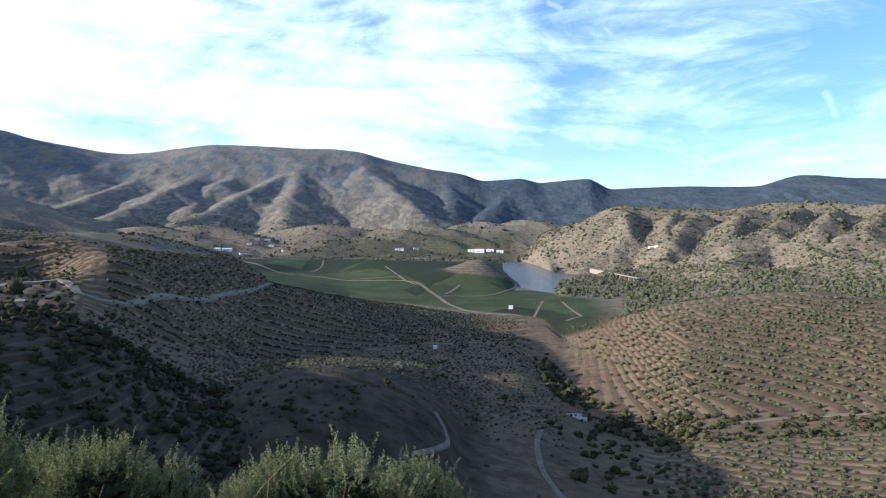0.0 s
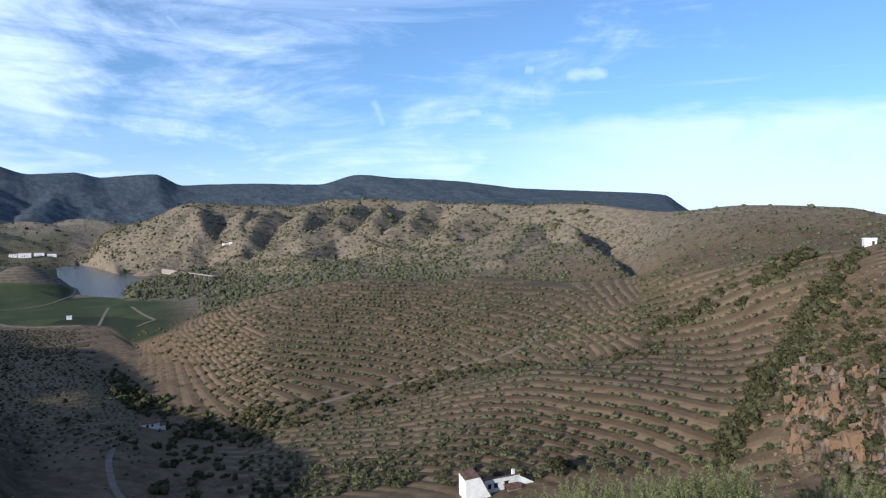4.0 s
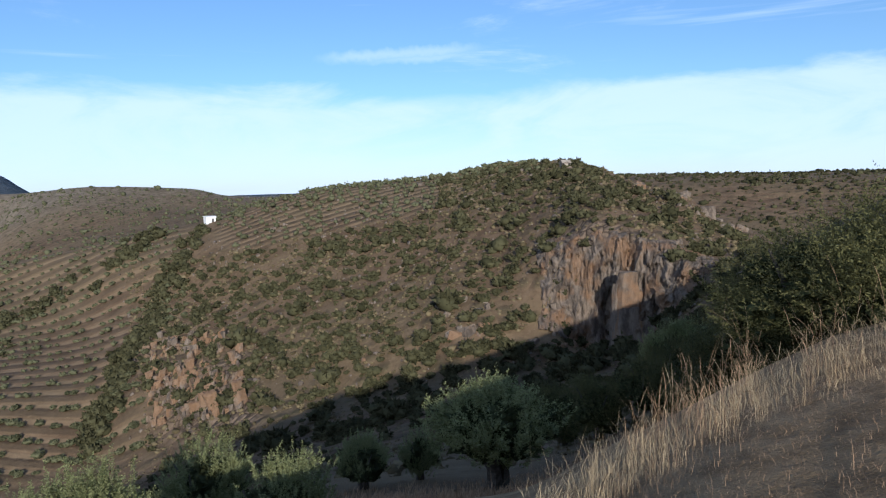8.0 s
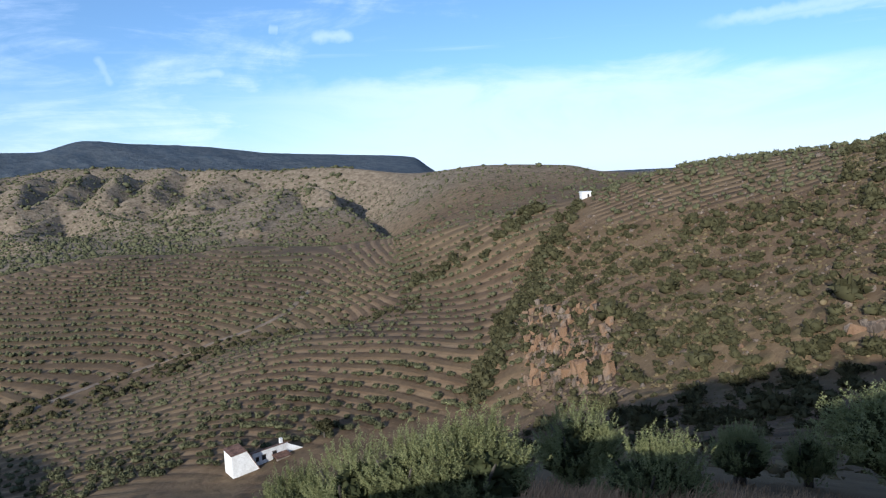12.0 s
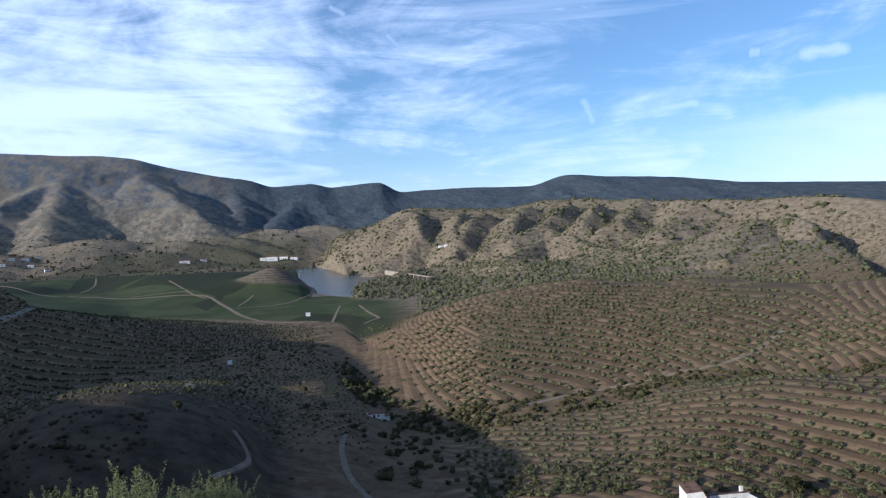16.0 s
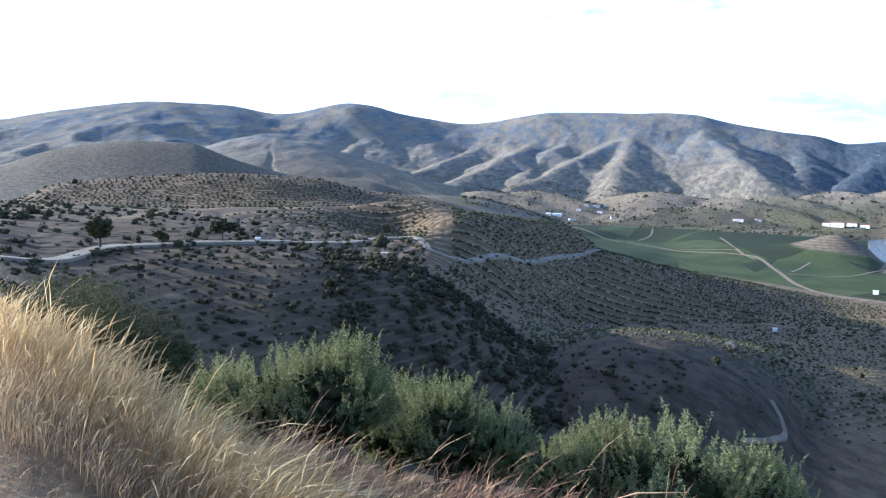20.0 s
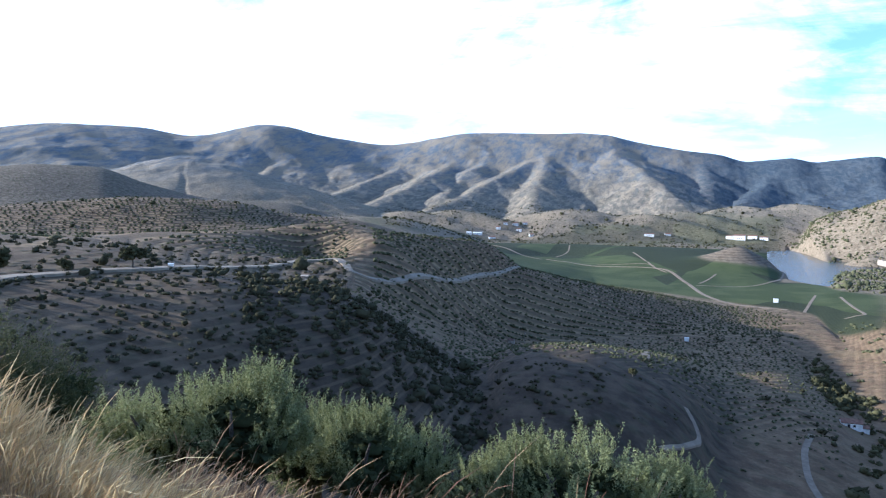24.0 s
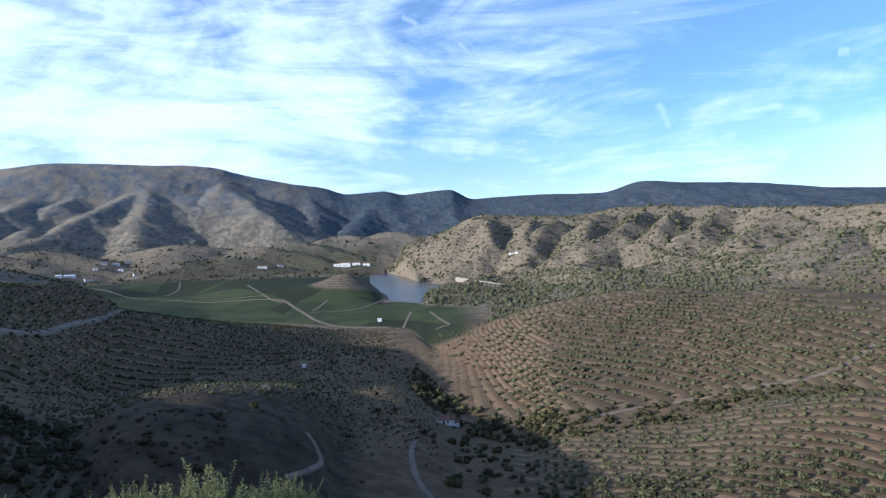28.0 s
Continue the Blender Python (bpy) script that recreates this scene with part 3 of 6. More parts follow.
def hermite_rows(xs, ys, q):
    """As hermite, with a set of knots of its own for each value of q."""
    h = np.diff(xs, axis=1)
    d = np.diff(ys, axis=1) / h
    m = np.zeros_like(ys)
    w1, w2 = 2 * h[:, 1:] + h[:, :-1], h[:, 1:] + 2 * h[:, :-1]
    same = d[:, :-1] * d[:, 1:] > 0
    with np.errstate(divide="ignore", invalid="ignore"):
        m[:, 1:-1] = np.where(same, (w1 + w2) / (w1 / d[:, :-1] + w2 / d[:, 1:]), 0)
    m[:, 0], m[:, -1] = d[:, 0], d[:, -1]
    q = np.clip(q, xs[:, 0], xs[:, -1])
    i = np.clip((xs <= q[:, None]).sum(1) - 1, 0, h.shape[1] - 1)
    n = np.arange(len(q))
    hi, x0, y0, y1, m0, m1 = h[n, i], xs[n, i], ys[n, i], ys[n, i + 1], m[n, i], m[n, i + 1]
    s = (q - x0) / hi
    z = (1 + 2 * s) * (1 - s) ** 2 * y0 + s * (1 - s) ** 2 * hi * m0 + s * s * (3 - 2 * s) * y1 + s * s * (s - 1) * hi * m1
    return z, i + s


def land(az, r, with_line=False):
    """Height over the river at bearings (degrees) and distances (an array)."""
    r = np.asarray(r, float)
    single = np.ndim(az) == 0
    a = np.clip(az, -126.0, 64.0)
    if single:
        rs, zs = lines_at(np.array([a]))
        z = hermite(rs[0], zs[0], r)
        k = np.interp(r, rs[0], np.arange(rs.shape[1]))
    else:
        z, k = hermite_rows(*lines_at(a), r)
    x, y = -r * np.sin(np.radians(az)), r * np.cos(np.radians(az))
    rough = np.interp(k, np.arange(len(ROUGH)), ROUGH)
    small = fractal(x / 90, y / 90, 5, 11)
    bend = 34 * fractal(x / 260, y / 260, 3, 51)
    ribs = fractal((x + bend) / 330, (y - bend) / 330, 4, 57, True)
    knobs = fractal((x + bend) / 150, (y + bend) / 170, 5, 21, True)
    w = np.clip((k - 11.8) / 1.0, 0, 1)
    v = np.clip((k - 8.6) / 1.0, 0, 1) * (1 - w)
    rough = rough * np.where(k > 8.6, 0.1 + 0.9 * smooth(-52, -36, a), 1.0) * np.where((k > 8.6) & (k < 11.3), 1 - 0.9 * smooth(-9, -6.5, a), 1.0)
    rough = rough * (1 - 0.95 * between(-9.5, 14, 1.5, a) * between(7.5, 10.8, 0.5, k)) * (1 - 0.9 * between(-19, -9, 2.0, a) * between(7.5, 9.2, 0.4, k))
    # hollows between the spurs
    z = z - 58 * np.sin(np.pi * np.clip((k - 9.6) / 1.4, 0, 1)) * smooth(-54, -48, a) * (1 - smooth(-11, -8.5, a)) - 36 * np.sin(np.pi * np.clip((k - 12.2) / 1.8, 0, 1)) * smooth(-14, -8, a)
    z = z + rough * (ribs * w + knobs * v + small * (1 - w - v))
    # spurs
    high = k > 8.8
    if np.any(high):
        xh, yh = x[high], y[high]
        wx, wy = 16 * fractal(xh / 130, yh / 130, 4, 53), 16 * fractal(xh / 130, yh / 130, 4, 54)
        grain = np.where(k[high] > 11.8, 6.0, 4.0) * fractal(xh / 110, yh / 110, 3, 55, True)
        sp = spur_height(xh + wx, yh + wy) + grain
        gap = z[high] - sp
        z = np.array(z)
        z[high] = 0.5 * (z[high] + sp + np.sqrt(gap * gap + 64.0)) - 1.5
    # one deep gully with a steep flank to the sun side
    d = a + 0.35 * fractal(x / 60, y / 60, 3, 58) - np.interp(r, [800, 1090, 1300], [-50.4, -47.7, -45.9])
    z = z - 34 * np.exp(-np.abs(np.where(d > 0, d / 0.75, d / 2.1)) ** 1.6) * smooth(770, 900, r) * (1 - smooth(1220, 1400, r))
    # the right-hand hills lie a little lower
    z = z - 0.0034 * r * (1 - smooth(-68, -44, a)) * smooth(40, 120, r)
    # cone beside the river
    cx, cy = 77.0, 1418.0
    z = z + 36 * np.exp(-(((x - cx) ** 2 + (y - cy) ** 2) / 62.0 ** 2) ** 0.8)
    # terraced knob above the road, and the hollow beside it
    z = z + 14 * np.exp(-(((x + 450 * 0.4305) ** 2 + (y - 450 * 0.9026) ** 2) / 36.0 ** 2) ** 0.7) - 15 * np.exp(-((x + 455 * 0.5075) ** 2 + (y - 455 * 0.8616) ** 2) / 32.0 ** 2)
    # river bed
    left = np.interp(r, [1235, 1330, 1480, 1700, 2330], [-8.5, -6.5, -6.15, -6.1, -6.3])
    bed = smooth(-9.6, -8.15, a) * (1 - smooth(left - 0.12, left + 0.12, a)) * smooth(1240, 1270, r) * (1 - smooth(-20, 20, r - np.interp(a, [-8.9, -7.5, -6.2], [1800, 2120, 2330])))
    z = z * (1 - bed) - 127 * bed
    # behind the viewer the crest falls away gently
    off = np.maximum(np.maximum(az - 64.0, -126.0 - az), 0.0)
    if np.any(off > 0):
        f = smooth(0, 25.0, off)
        crest = -1.6 - np.clip(r - 6, 0, 600) * 0.05 + 12 * fractal(x / 700, y / 700, 3, 31) * np.clip(r / 500, 0, 1)
        z = z * (1 - f) + crest * f
    z = z + EYE
    return (z, k, x, y) if with_line else z


def row_phase(a, k, r, z):
    """Counts the terraces: along the contours, but slantwise on the near orchard slope."""
    rs, zs = lines_at(np.array([a]))
    by_height = hermite(rs[0], zs[0], r) / TERRACE
    by_plan = 250.0 ** 0.45 / 4.95 * np.maximum(r - 3.2 * (a + 45), 1.0) ** 0.55
    near_slope = (a < -18) & (a > -66) & (k < np.where(a < -50, 7.3, 4.9))
    ridge_field = (a < -66) & (a > -94) & (k > 5.6)
    valley_slope = (a > -6) & (a < 27.5) & (k > 4.9) & (k < 7.05)
    valley_floor = (a > -10) & (a < 20) & (k > 4.05) & (k <= 4.9)
    by_height = np.where(valley_floor, (0.5 * r + 6.0 * a) / 6.5, by_height)
    by_height = np.where(valley_slope, (r + 4.0 * a) / 13.0, by_height)
    x, y = -r * math.sin(radians(a)), r * math.cos(radians(a))
    by_height = np.where(np.hypot(x - 77, y - 1418) < 110, z / 4.2, by_height)
    return np.where(near_slope, by_plan, np.where(ridge_field, r / 6.0, by_height))


def spot(az, r, lift=0.0):
    """A place on the ground."""
    return bearing(az, r, float(land(az, np.array([r]))[0]) + lift)


def reach(az, el, near, far):
    """The distance at which a sight line of that bearing and elevation meets the ground."""
    rs = np.linspace(near, far, 400)
    gap = EYE + rs * math.tan(radians(el)) - land(az, rs)
    i = int(np.argmax(gap < 0)) if (gap < 0).any() else len(rs) - 1
    return float(rs[i])


def cover_of(a, k, x, y):
    """Land cover: orchard, vineyard, brush; rock, high mountain, near dry grass; dark soil with painted shade, mountain
    shade.
    """
    n = fractal(x / 120, y / 120, 4, 41)
    orchard = np.zeros_like(k)
    orchard = np.maximum(orchard, between(5.05, 7.3, 0.15, k) * (between(-51, -13.5, 2.5, a + 0 * k) * 0.7 + between(-51, -9.5, 1.0, a + 0 * k) * 0.3))
    orchard = np.maximum(orchard, between(3.0, 4.7, 0.15, k + 0.2 * n) * between(-60, -16, 1.0, a + 0 * k))
    orchard = np.maximum(orchard, between(4.0, 7.0, 0.15, k) * between(-64, -50, 1.0, a + 0 * k))
    orchard = np.maximum(orchard, between(5.0, np.where(a > 28, 9.6, 7.6), 0.1, k) * between(-7, 62, 1.5, a + 0 * k) * smooth(-0.6, 0.1, n + 0.3))
    orchard = np.maximum(orchard, 0.6 * between(4.08, 5.0, 0.08, k) * between(-10, 20, 1.5, a + 0 * k))
    orchard = np.maximum(orchard, 0.3 * between(3.05, 4.2, 0.1, k) * between(16, 62, 2.0, a + 0 * k))
    cone = np.exp(-((x - 77.0) ** 2 + (y - 1418.0) ** 2) / 75.0 ** 2)
    orchard = np.maximum(orchard, 0.45 * smooth(0.3, 0.5, cone))
    orchard = np.maximum(orchard, between(5.75, 7.2, 0.12, k) * between(-87, -66.5, 1.0, a + 2 * n))
    vine = np.maximum(between(7.02, 8.3, 0.06, k) * between(-13, 14.5, 1.5, a + 0.6 * n), between(8.0, 10.6, 0.06, k) * between(-5.9, 18, 0.3, a + 0 * k)) * (1 - smooth(0.3, 0.5, cone))
    vine = np.maximum(vine, 0.5 * between(10.5, 12.0, 0.1, k) * between(-5.9, 27, 0.5, a + 0 * k) * smooth(-0.15, 0.15, fractal(x / 260, y / 260, 2, 43)))
    scrub = np.clip(0.35 + 0.5 * n, 0, 1) * (1 - orchard) * (1 - vine)
    scrub = np.maximum(scrub, between(2.6, 7.2, 0.2, k) * between(-118, -62, 2.0, a + 0 * k) * 0.25)
    scrub = np.maximum(scrub, between(7.6, 10.8, 0.3, k) * between(-70, -9, 1.0, a + 0 * k) * 0.6)
    scrub = np.maximum(scrub, between(9.5, 11.6, 0.3, k) * smooth(26, 32, a) * 0.8)
    scrub = np.maximum(scrub, 0.6 * between(4.1, 7.0, 0.15, k) * between(-9, 62, 1.5, a + 0 * k))
    scrub = np.maximum(scrub, 0.75 * between(10.7, 12.2, 0.2, k) * smooth(-9, -5, a))
    rock = between(4.0, 5.15, 0.1, k + 0.25 * n) * between(-105.5, -92, 0.6, a + 3 * n)
    rock = np.maximum(rock, between(3.1, 4.2, 0.15, k + 0.4 * n) * between(-68, -60, 0.8, a + 3 * n) * smooth(-0.1, 0.2, n))
    # spur and knoll: shade put into the colour; plateau hills and cone: darker soil
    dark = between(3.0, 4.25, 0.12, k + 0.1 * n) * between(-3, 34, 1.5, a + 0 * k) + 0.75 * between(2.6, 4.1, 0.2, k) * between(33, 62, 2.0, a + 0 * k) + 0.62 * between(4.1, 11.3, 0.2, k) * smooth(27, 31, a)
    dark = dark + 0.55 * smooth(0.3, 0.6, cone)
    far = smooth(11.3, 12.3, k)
    near = 1 - smooth(1.25, 2.0, k)
    # the last value marks where shade is painted on the right-hand mountains
    return orchard, vine, scrub, rock, far, near, np.clip(dark, 0, 1), 0.9 * (1 - smooth(-4, 5, a + 0.5 * n)) * smooth(12.2, 12.7, k + 0.25 * n) * far


# ---- the ground sheet ----
def build_ground():
    azs = np.concatenate([np.arange(64, -55.99, -0.15), np.arange(-56.2, -126.01, -0.2), np.arange(-128, -296.5, -2.5)])
    rs = np.concatenate([[0.5], np.geomspace(1.0, 60, 66), np.geomspace(60.6, 1100, 270), np.geomspace(1107, 2250, 125), np.geomspace(2262, 2900, 34), np.linspace(2916, 4620, 104), [4680, 4800, 4940]])
    n, m = len(azs), len(rs)
    co = np.zeros((n, m, 3), np.float32)
    cov = np.ones((n, m, 4), np.float32)
    knd = np.ones((n, m, 4), np.float32)
    ter = np.zeros((n, m), np.float32)
    for i, az in enumerate(azs):
        a = az if az > -180 else az + 360
        z, k, x, y = land(a, rs, True)
        co[i, :, 0], co[i, :, 1], co[i, :, 2] = x, y, z
        o, v, s, ro, fa, ne, da, mountain_shade = cover_of(a, k, x, y)
        ter[i] = row_phase(a, k, rs, z)
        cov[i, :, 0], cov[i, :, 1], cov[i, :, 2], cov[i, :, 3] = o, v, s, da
        knd[i, :, 0], knd[i, :, 1], knd[i, :, 2], knd[i, :, 3] = ro, fa, ne, mountain_shade
    idx = np.arange(n * m).reshape(n, m)
    nxt = np.roll(idx, -1, axis=0)
    quads = np.stack([idx[:, :-1], nxt[:, :-1], nxt[:, 1:], idx[:, 1:]], -1).reshape(-1, 4)
    centre = n * m
    verts = np.concatenate([co.reshape(-1, 3), [[0, 0, EYE - 1.6]]]).astype(np.float32)
    tris = np.stack([nxt[:, 0], idx[:, 0], np.full(n, centre)], -1)
    me = bpy.data.meshes.new("ground")
    loops = np.concatenate([quads[:, ::-1].ravel(), tris[:, ::-1].ravel()]).astype(np.int32)
    starts = np.concatenate([np.arange(len(quads)) * 4, len(quads) * 4 + np.arange(n) * 3]).astype(np.int32)
    me.vertices.add(len(verts))
    me.vertices.foreach_set("co", verts.ravel())
    me.loops.add(len(loops))
    me.loops.foreach_set("vertex_index", loops)
    me.polygons.add(len(starts))
    me.polygons.foreach_set("loop_start", starts)
    me.polygons.foreach_set("use_smooth", np.ones(len(starts), bool))
    me.update(calc_edges=True)
    for name, arr in (("cover", cov), ("kind_of_land", knd)):
        at = me.attributes.new(name, "FLOAT_COLOR", "POINT")
        at.data.foreach_set("color", np.concatenate([arr.reshape(-1, 4), [[0, 0, 0, 1]]]).astype(np.float32).ravel())
    at = me.attributes.new("terrace", "FLOAT", "POINT")
    at.data.foreach_set("value", np.append(ter.ravel(), 0).astype(np.float32))
    me.materials.append(SOIL)
    return tagged(new("ground", me), "dry brown terraced hills round a river valley", "ground", kind="structure")


build_ground()

# ---- building blocks ----
def part(name, bm, mat, parent=None, label=""):
    """Links a bmesh as one mesh object, under a thing where one is given."""
    me = bpy.data.meshes.new(name)
    bm.to_mesh(me)
    bm.free()
    me.materials.append(mat)
    ob = new(name, me)
    ob.parent = parent
    return tagged(ob, label) if label else ob


def thing(name, at, turn=0.0, label="", category="", group="", kind=""):
    ob = new(name)
    ob.matrix_basis = Matrix.Translation(at) @ pose(0, 0, 0, 0, 0, turn)
    return tagged(ob, label, category, group, kind)


def box(bm, lo, hi, bevel=0.0):
    m = Matrix.Translation([(a + b) / 2 for a, b in zip(lo, hi)]) @ Matrix.Diagonal((*[abs(b - a) for a, b in zip(lo, hi)], 1))
    made = bmesh.ops.create_cube(bm, size=1, matrix=m)["verts"]
    if bevel:
        edges = {e for v in made for e in v.link_edges}
        bmesh.ops.bevel(bm, geom=list(edges), offset=bevel, segments=1, affect="EDGES")
    return bm


def fresh(*boxes, bevel=0.0):
    bm = bmesh.new()
    for lo, hi in boxes:
        box(bm, lo, hi, bevel)
    return bm


def mesh_from(name, verts, faces, mat, smooth_faces=False):
    """A mesh from arrays; faces is an (n, 3) or (n, 4) array."""
    me = bpy.data.meshes.new(name)
    verts, faces = np.asarray(verts, np.float32), np.asarray(faces, np.int32)
    w = faces.shape[1]
    me.vertices.add(len(verts))
    me.vertices.foreach_set("co", verts.ravel())
    me.loops.add(faces.size)
    me.loops.foreach_set("vertex_index", faces.ravel())
    me.polygons.add(len(faces))
    me.polygons.foreach_set("loop_start", np.arange(len(faces), dtype=np.int32) * w)
    if smooth_faces:
        me.polygons.foreach_set("use_smooth", np.ones(len(faces), bool))
    me.update(calc_edges=True)
    me.materials.append(mat)
    return me


def ball(level):
    bm = bmesh.new()
    bmesh.ops.create_icosphere(bm, subdivisions=level, radius=1)
    bm.verts.ensure_lookup_table()
    v = np.array([x.co[:] for x in bm.verts])
    f = np.array([[x.index for x in p.verts] for p in bm.faces])
    bm.free()
    return v, f


BALLS = {1: ball(1), 2: ball(2), 3: ball(3)}


def lumps(at, size, count=2, level=1, squat=0.8, seed=0, tufts=0):
    """Uneven leafy lumps, several to each place. Returns vertices and faces."""
    rng = np.random.default_rng(seed)
    v0, f0 = BALLS[level]
    at, size = np.asarray(at, float), np.asarray(size, float)
    n = len(at)
    vs, fs, base = [], [], 0
    for c in range(count):
        off = rng.normal(0, 0.33 if count > 1 else 0.0, (n, 3)) * size[:, None] * (1, 1, 0.5)
        off[:, 2] = np.abs(off[:, 2])
        rad = size * (rng.uniform(0.55, 0.85, n) if count > 1 else 1.0)
        jit = 1 + rng.normal(0, 0.26, (n, len(v0), 1))
        v = v0[None] * jit * rad[:, None, None] * np.array([1, 1, squat])
        spin = rng.uniform(0, 6.28, n)
        cs, sn = np.cos(spin)[:, None], np.sin(spin)[:, None]
        v = np.stack([v[..., 0] * cs - v[..., 1] * sn, v[..., 0] * sn + v[..., 1] * cs, v[..., 2]], -1)
        v = v + (at + off)[:, None, :] + np.array([0, 0, 1]) * (rad * squat * 0.62)[:, None, None]
        vs.append(v.reshape(-1, 3))
        fs.append((f0[None] + (np.arange(n) * len(v0))[:, None, None]).reshape(-1, 3) + base)
        base += n * len(v0)
        if tufts:
            # leaf tufts that stand off the lump and break its outline
            d = rng.normal(0, 1, (n, tufts, 3))
            d[..., 2] = np.abs(d[..., 2]) - 0.25
            d /= np.linalg.norm(d, axis=2)[..., None]
            c = (at + off)[:, None] + np.array([0, 0, 1]) * (rad * squat * 0.62)[:, None, None] + d * (rad * 0.93)[:, None, None] * np.array([1, 1, squat])
            e = rng.normal(0, 1, (n, tufts, 3))
            g = np.cross(d, e)
            g /= np.linalg.norm(g, axis=2)[..., None] + 1e-9
            q = (rad * 0.27)[:, None, None] * rng.uniform(0.7, 1.5, (n, tufts, 1))
            tri = np.stack([c - g * q, c + g * q, c + d * q * 1.8 + e * q * 0.4], 2)
            vs.append(tri.reshape(-1, 3))
            fs.append(np.arange(n * tufts * 3).reshape(-1, 3) + base)
            base += n * tufts * 3
    return np.concatenate(vs), np.concatenate(fs)


def stuff(name, at, size, mat, label, category, count=2, level=1, squat=0.8, seed=0, tufts=8):
    if not len(at):
        return None
    v, f = lumps(at, size, count, level, squat, seed, tufts)
    return tagged(new(name, mesh_from(name, v, f, mat)), label, category, kind="stuff")


def sample_between(az, k0, k1, step):
    a = min(max(az, -126.0), 64.0)
    rs = [float(hermite(l[:, 0], l[:, 1], a)) for l in LIE]
    r0, r1 = (float(np.interp(k, np.arange(len(rs)), rs)) for k in (k0, k1))
    r = np.arange(r0, r1, step)
    if len(r) < 2:
        r = np.array([r0, r0 + step])
    z, k, x, y = land(az, r, True)
    return r, z, k, x, y


def orchard(a0, a1, k0, k1, gap, keep, size, seed, step=0.8):
    """Trees along the terraces of a field between two bearings and two lines of the land."""
    rng = np.random.default_rng(seed)
    rmax = max(sample_between(a, k0, k1, 5)[0][-1] for a in np.linspace(a0, a1, 9))
    mean_r = float(np.mean([sample_between(a, k0, k1, 5)[0].mean() for a in np.linspace(a0, a1, 9)]))
    da = math.degrees(gap * 0.5 / rmax)
    out = []
    for az in np.arange(a0, a1, da):
        r, z, k, x, y = sample_between(az, k0, k1, step)
        p = np.floor(row_phase(az, k, r, z))
        hit = np.nonzero(p[1:] != p[:-1])[0]
        for i in hit:
            shift = math.sin(p[i] * 12.9898) * 43.7
            here, before = math.floor(radians(az) * mean_r / gap + shift), math.floor(radians(az - da) * mean_r / gap + shift)
            if here != before and rng.random() < keep:
                s = size * rng.uniform(0.65, 1.25)
                out.append((x[i] + rng.normal(0, 0.5), y[i] + rng.normal(0, 0.5), z[i] - 0.1, s))
    return np.array(out)


def scatter(a0, a1, k0, k1, per_hectare, size, seed, patchy=0.0, spread=0.5):
    """Wild growth strewn over a stretch of land."""
    rng = np.random.default_rng(seed)
    ks = np.arange(len(LIE))
    out = []
    for az in np.arange(a0, a1, 2.0):
        rs = lines_at(np.array([az + 1.0]))[0][0]
        r0, r1 = np.interp(k0, ks, rs), np.interp(k1, ks, rs)
        wide = min(2.0, a1 - az)
        area = radians(wide) * (r1 * r1 - r0 * r0) / 2
        n = rng.poisson(max(per_hectare * area / 10000 * (4 if patchy else 1), 0))
        if not n:
            continue
        b = az + rng.uniform(0, wide, n)
        own = lines_at(b)[0]
        u = np.sqrt(rng.uniform(0, 1, n) * (r1 * r1 - r0 * r0) + r0 * r0)
        near = np.array([np.interp(k0, ks, row) for row in own])
        end = np.array([np.interp(k1, ks, row) for row in own])
        r = near + (end - near) * (u - r0) / (r1 - r0)
        z, k, x, y = land(b, r, True)
        if patchy:
            got = rng.random(n) * 4 < np.clip(1 + patchy * 3 * fractal(x / 40, y / 40, 4, seed + 5), 0, 4)
            x, y, z = x[got], y[got], z[got]
        out.append(np.stack([x, y, z - 0.15, size * np.exp(rng.normal(0, spread, len(x)))], 1))
    return np.concatenate(out)


# ---- river ----
def build_river():
    bm = bmesh.new()
    rows = []
    for az in np.linspace(-3.5, -12, 18):
        rows.append([bm.verts.new(bearing(az, r, 0.0)) for r in np.linspace(1050, 2700, 24)])
    for a, b in zip(rows, rows[1:]):
        for i in range(23):
            bm.faces.new((a[i], b[i], b[i + 1], a[i + 1]))
    m, t, b = material("river_water", 0.14, 0.5)
    b.inputs["Base Color"].default_value = (0.02, 0.035, 0.04, 1)
    b.inputs["IOR"].default_value = 1.33
    pos = node(t, "ShaderNodeNewGeometry").outputs["Position"]
    bp = node(t, "ShaderNodeBump", {"Strength": 1.0, "Distance": 0.5, "Height": clouds(t, pos, 0.5, 4.0)})
    t.links.new(bp.outputs[0], b.inputs["Normal"])
    bmesh.ops.recalc_face_normals(bm, faces=bm.faces)
    ob = part("water", bm, m)
    if ob.data.polygons[0].normal.z < 0:
        ob.data.flip_normals()
    tagged(ob, "calm river reflecting the pale sky between hills", "river", kind="structure")


build_river()


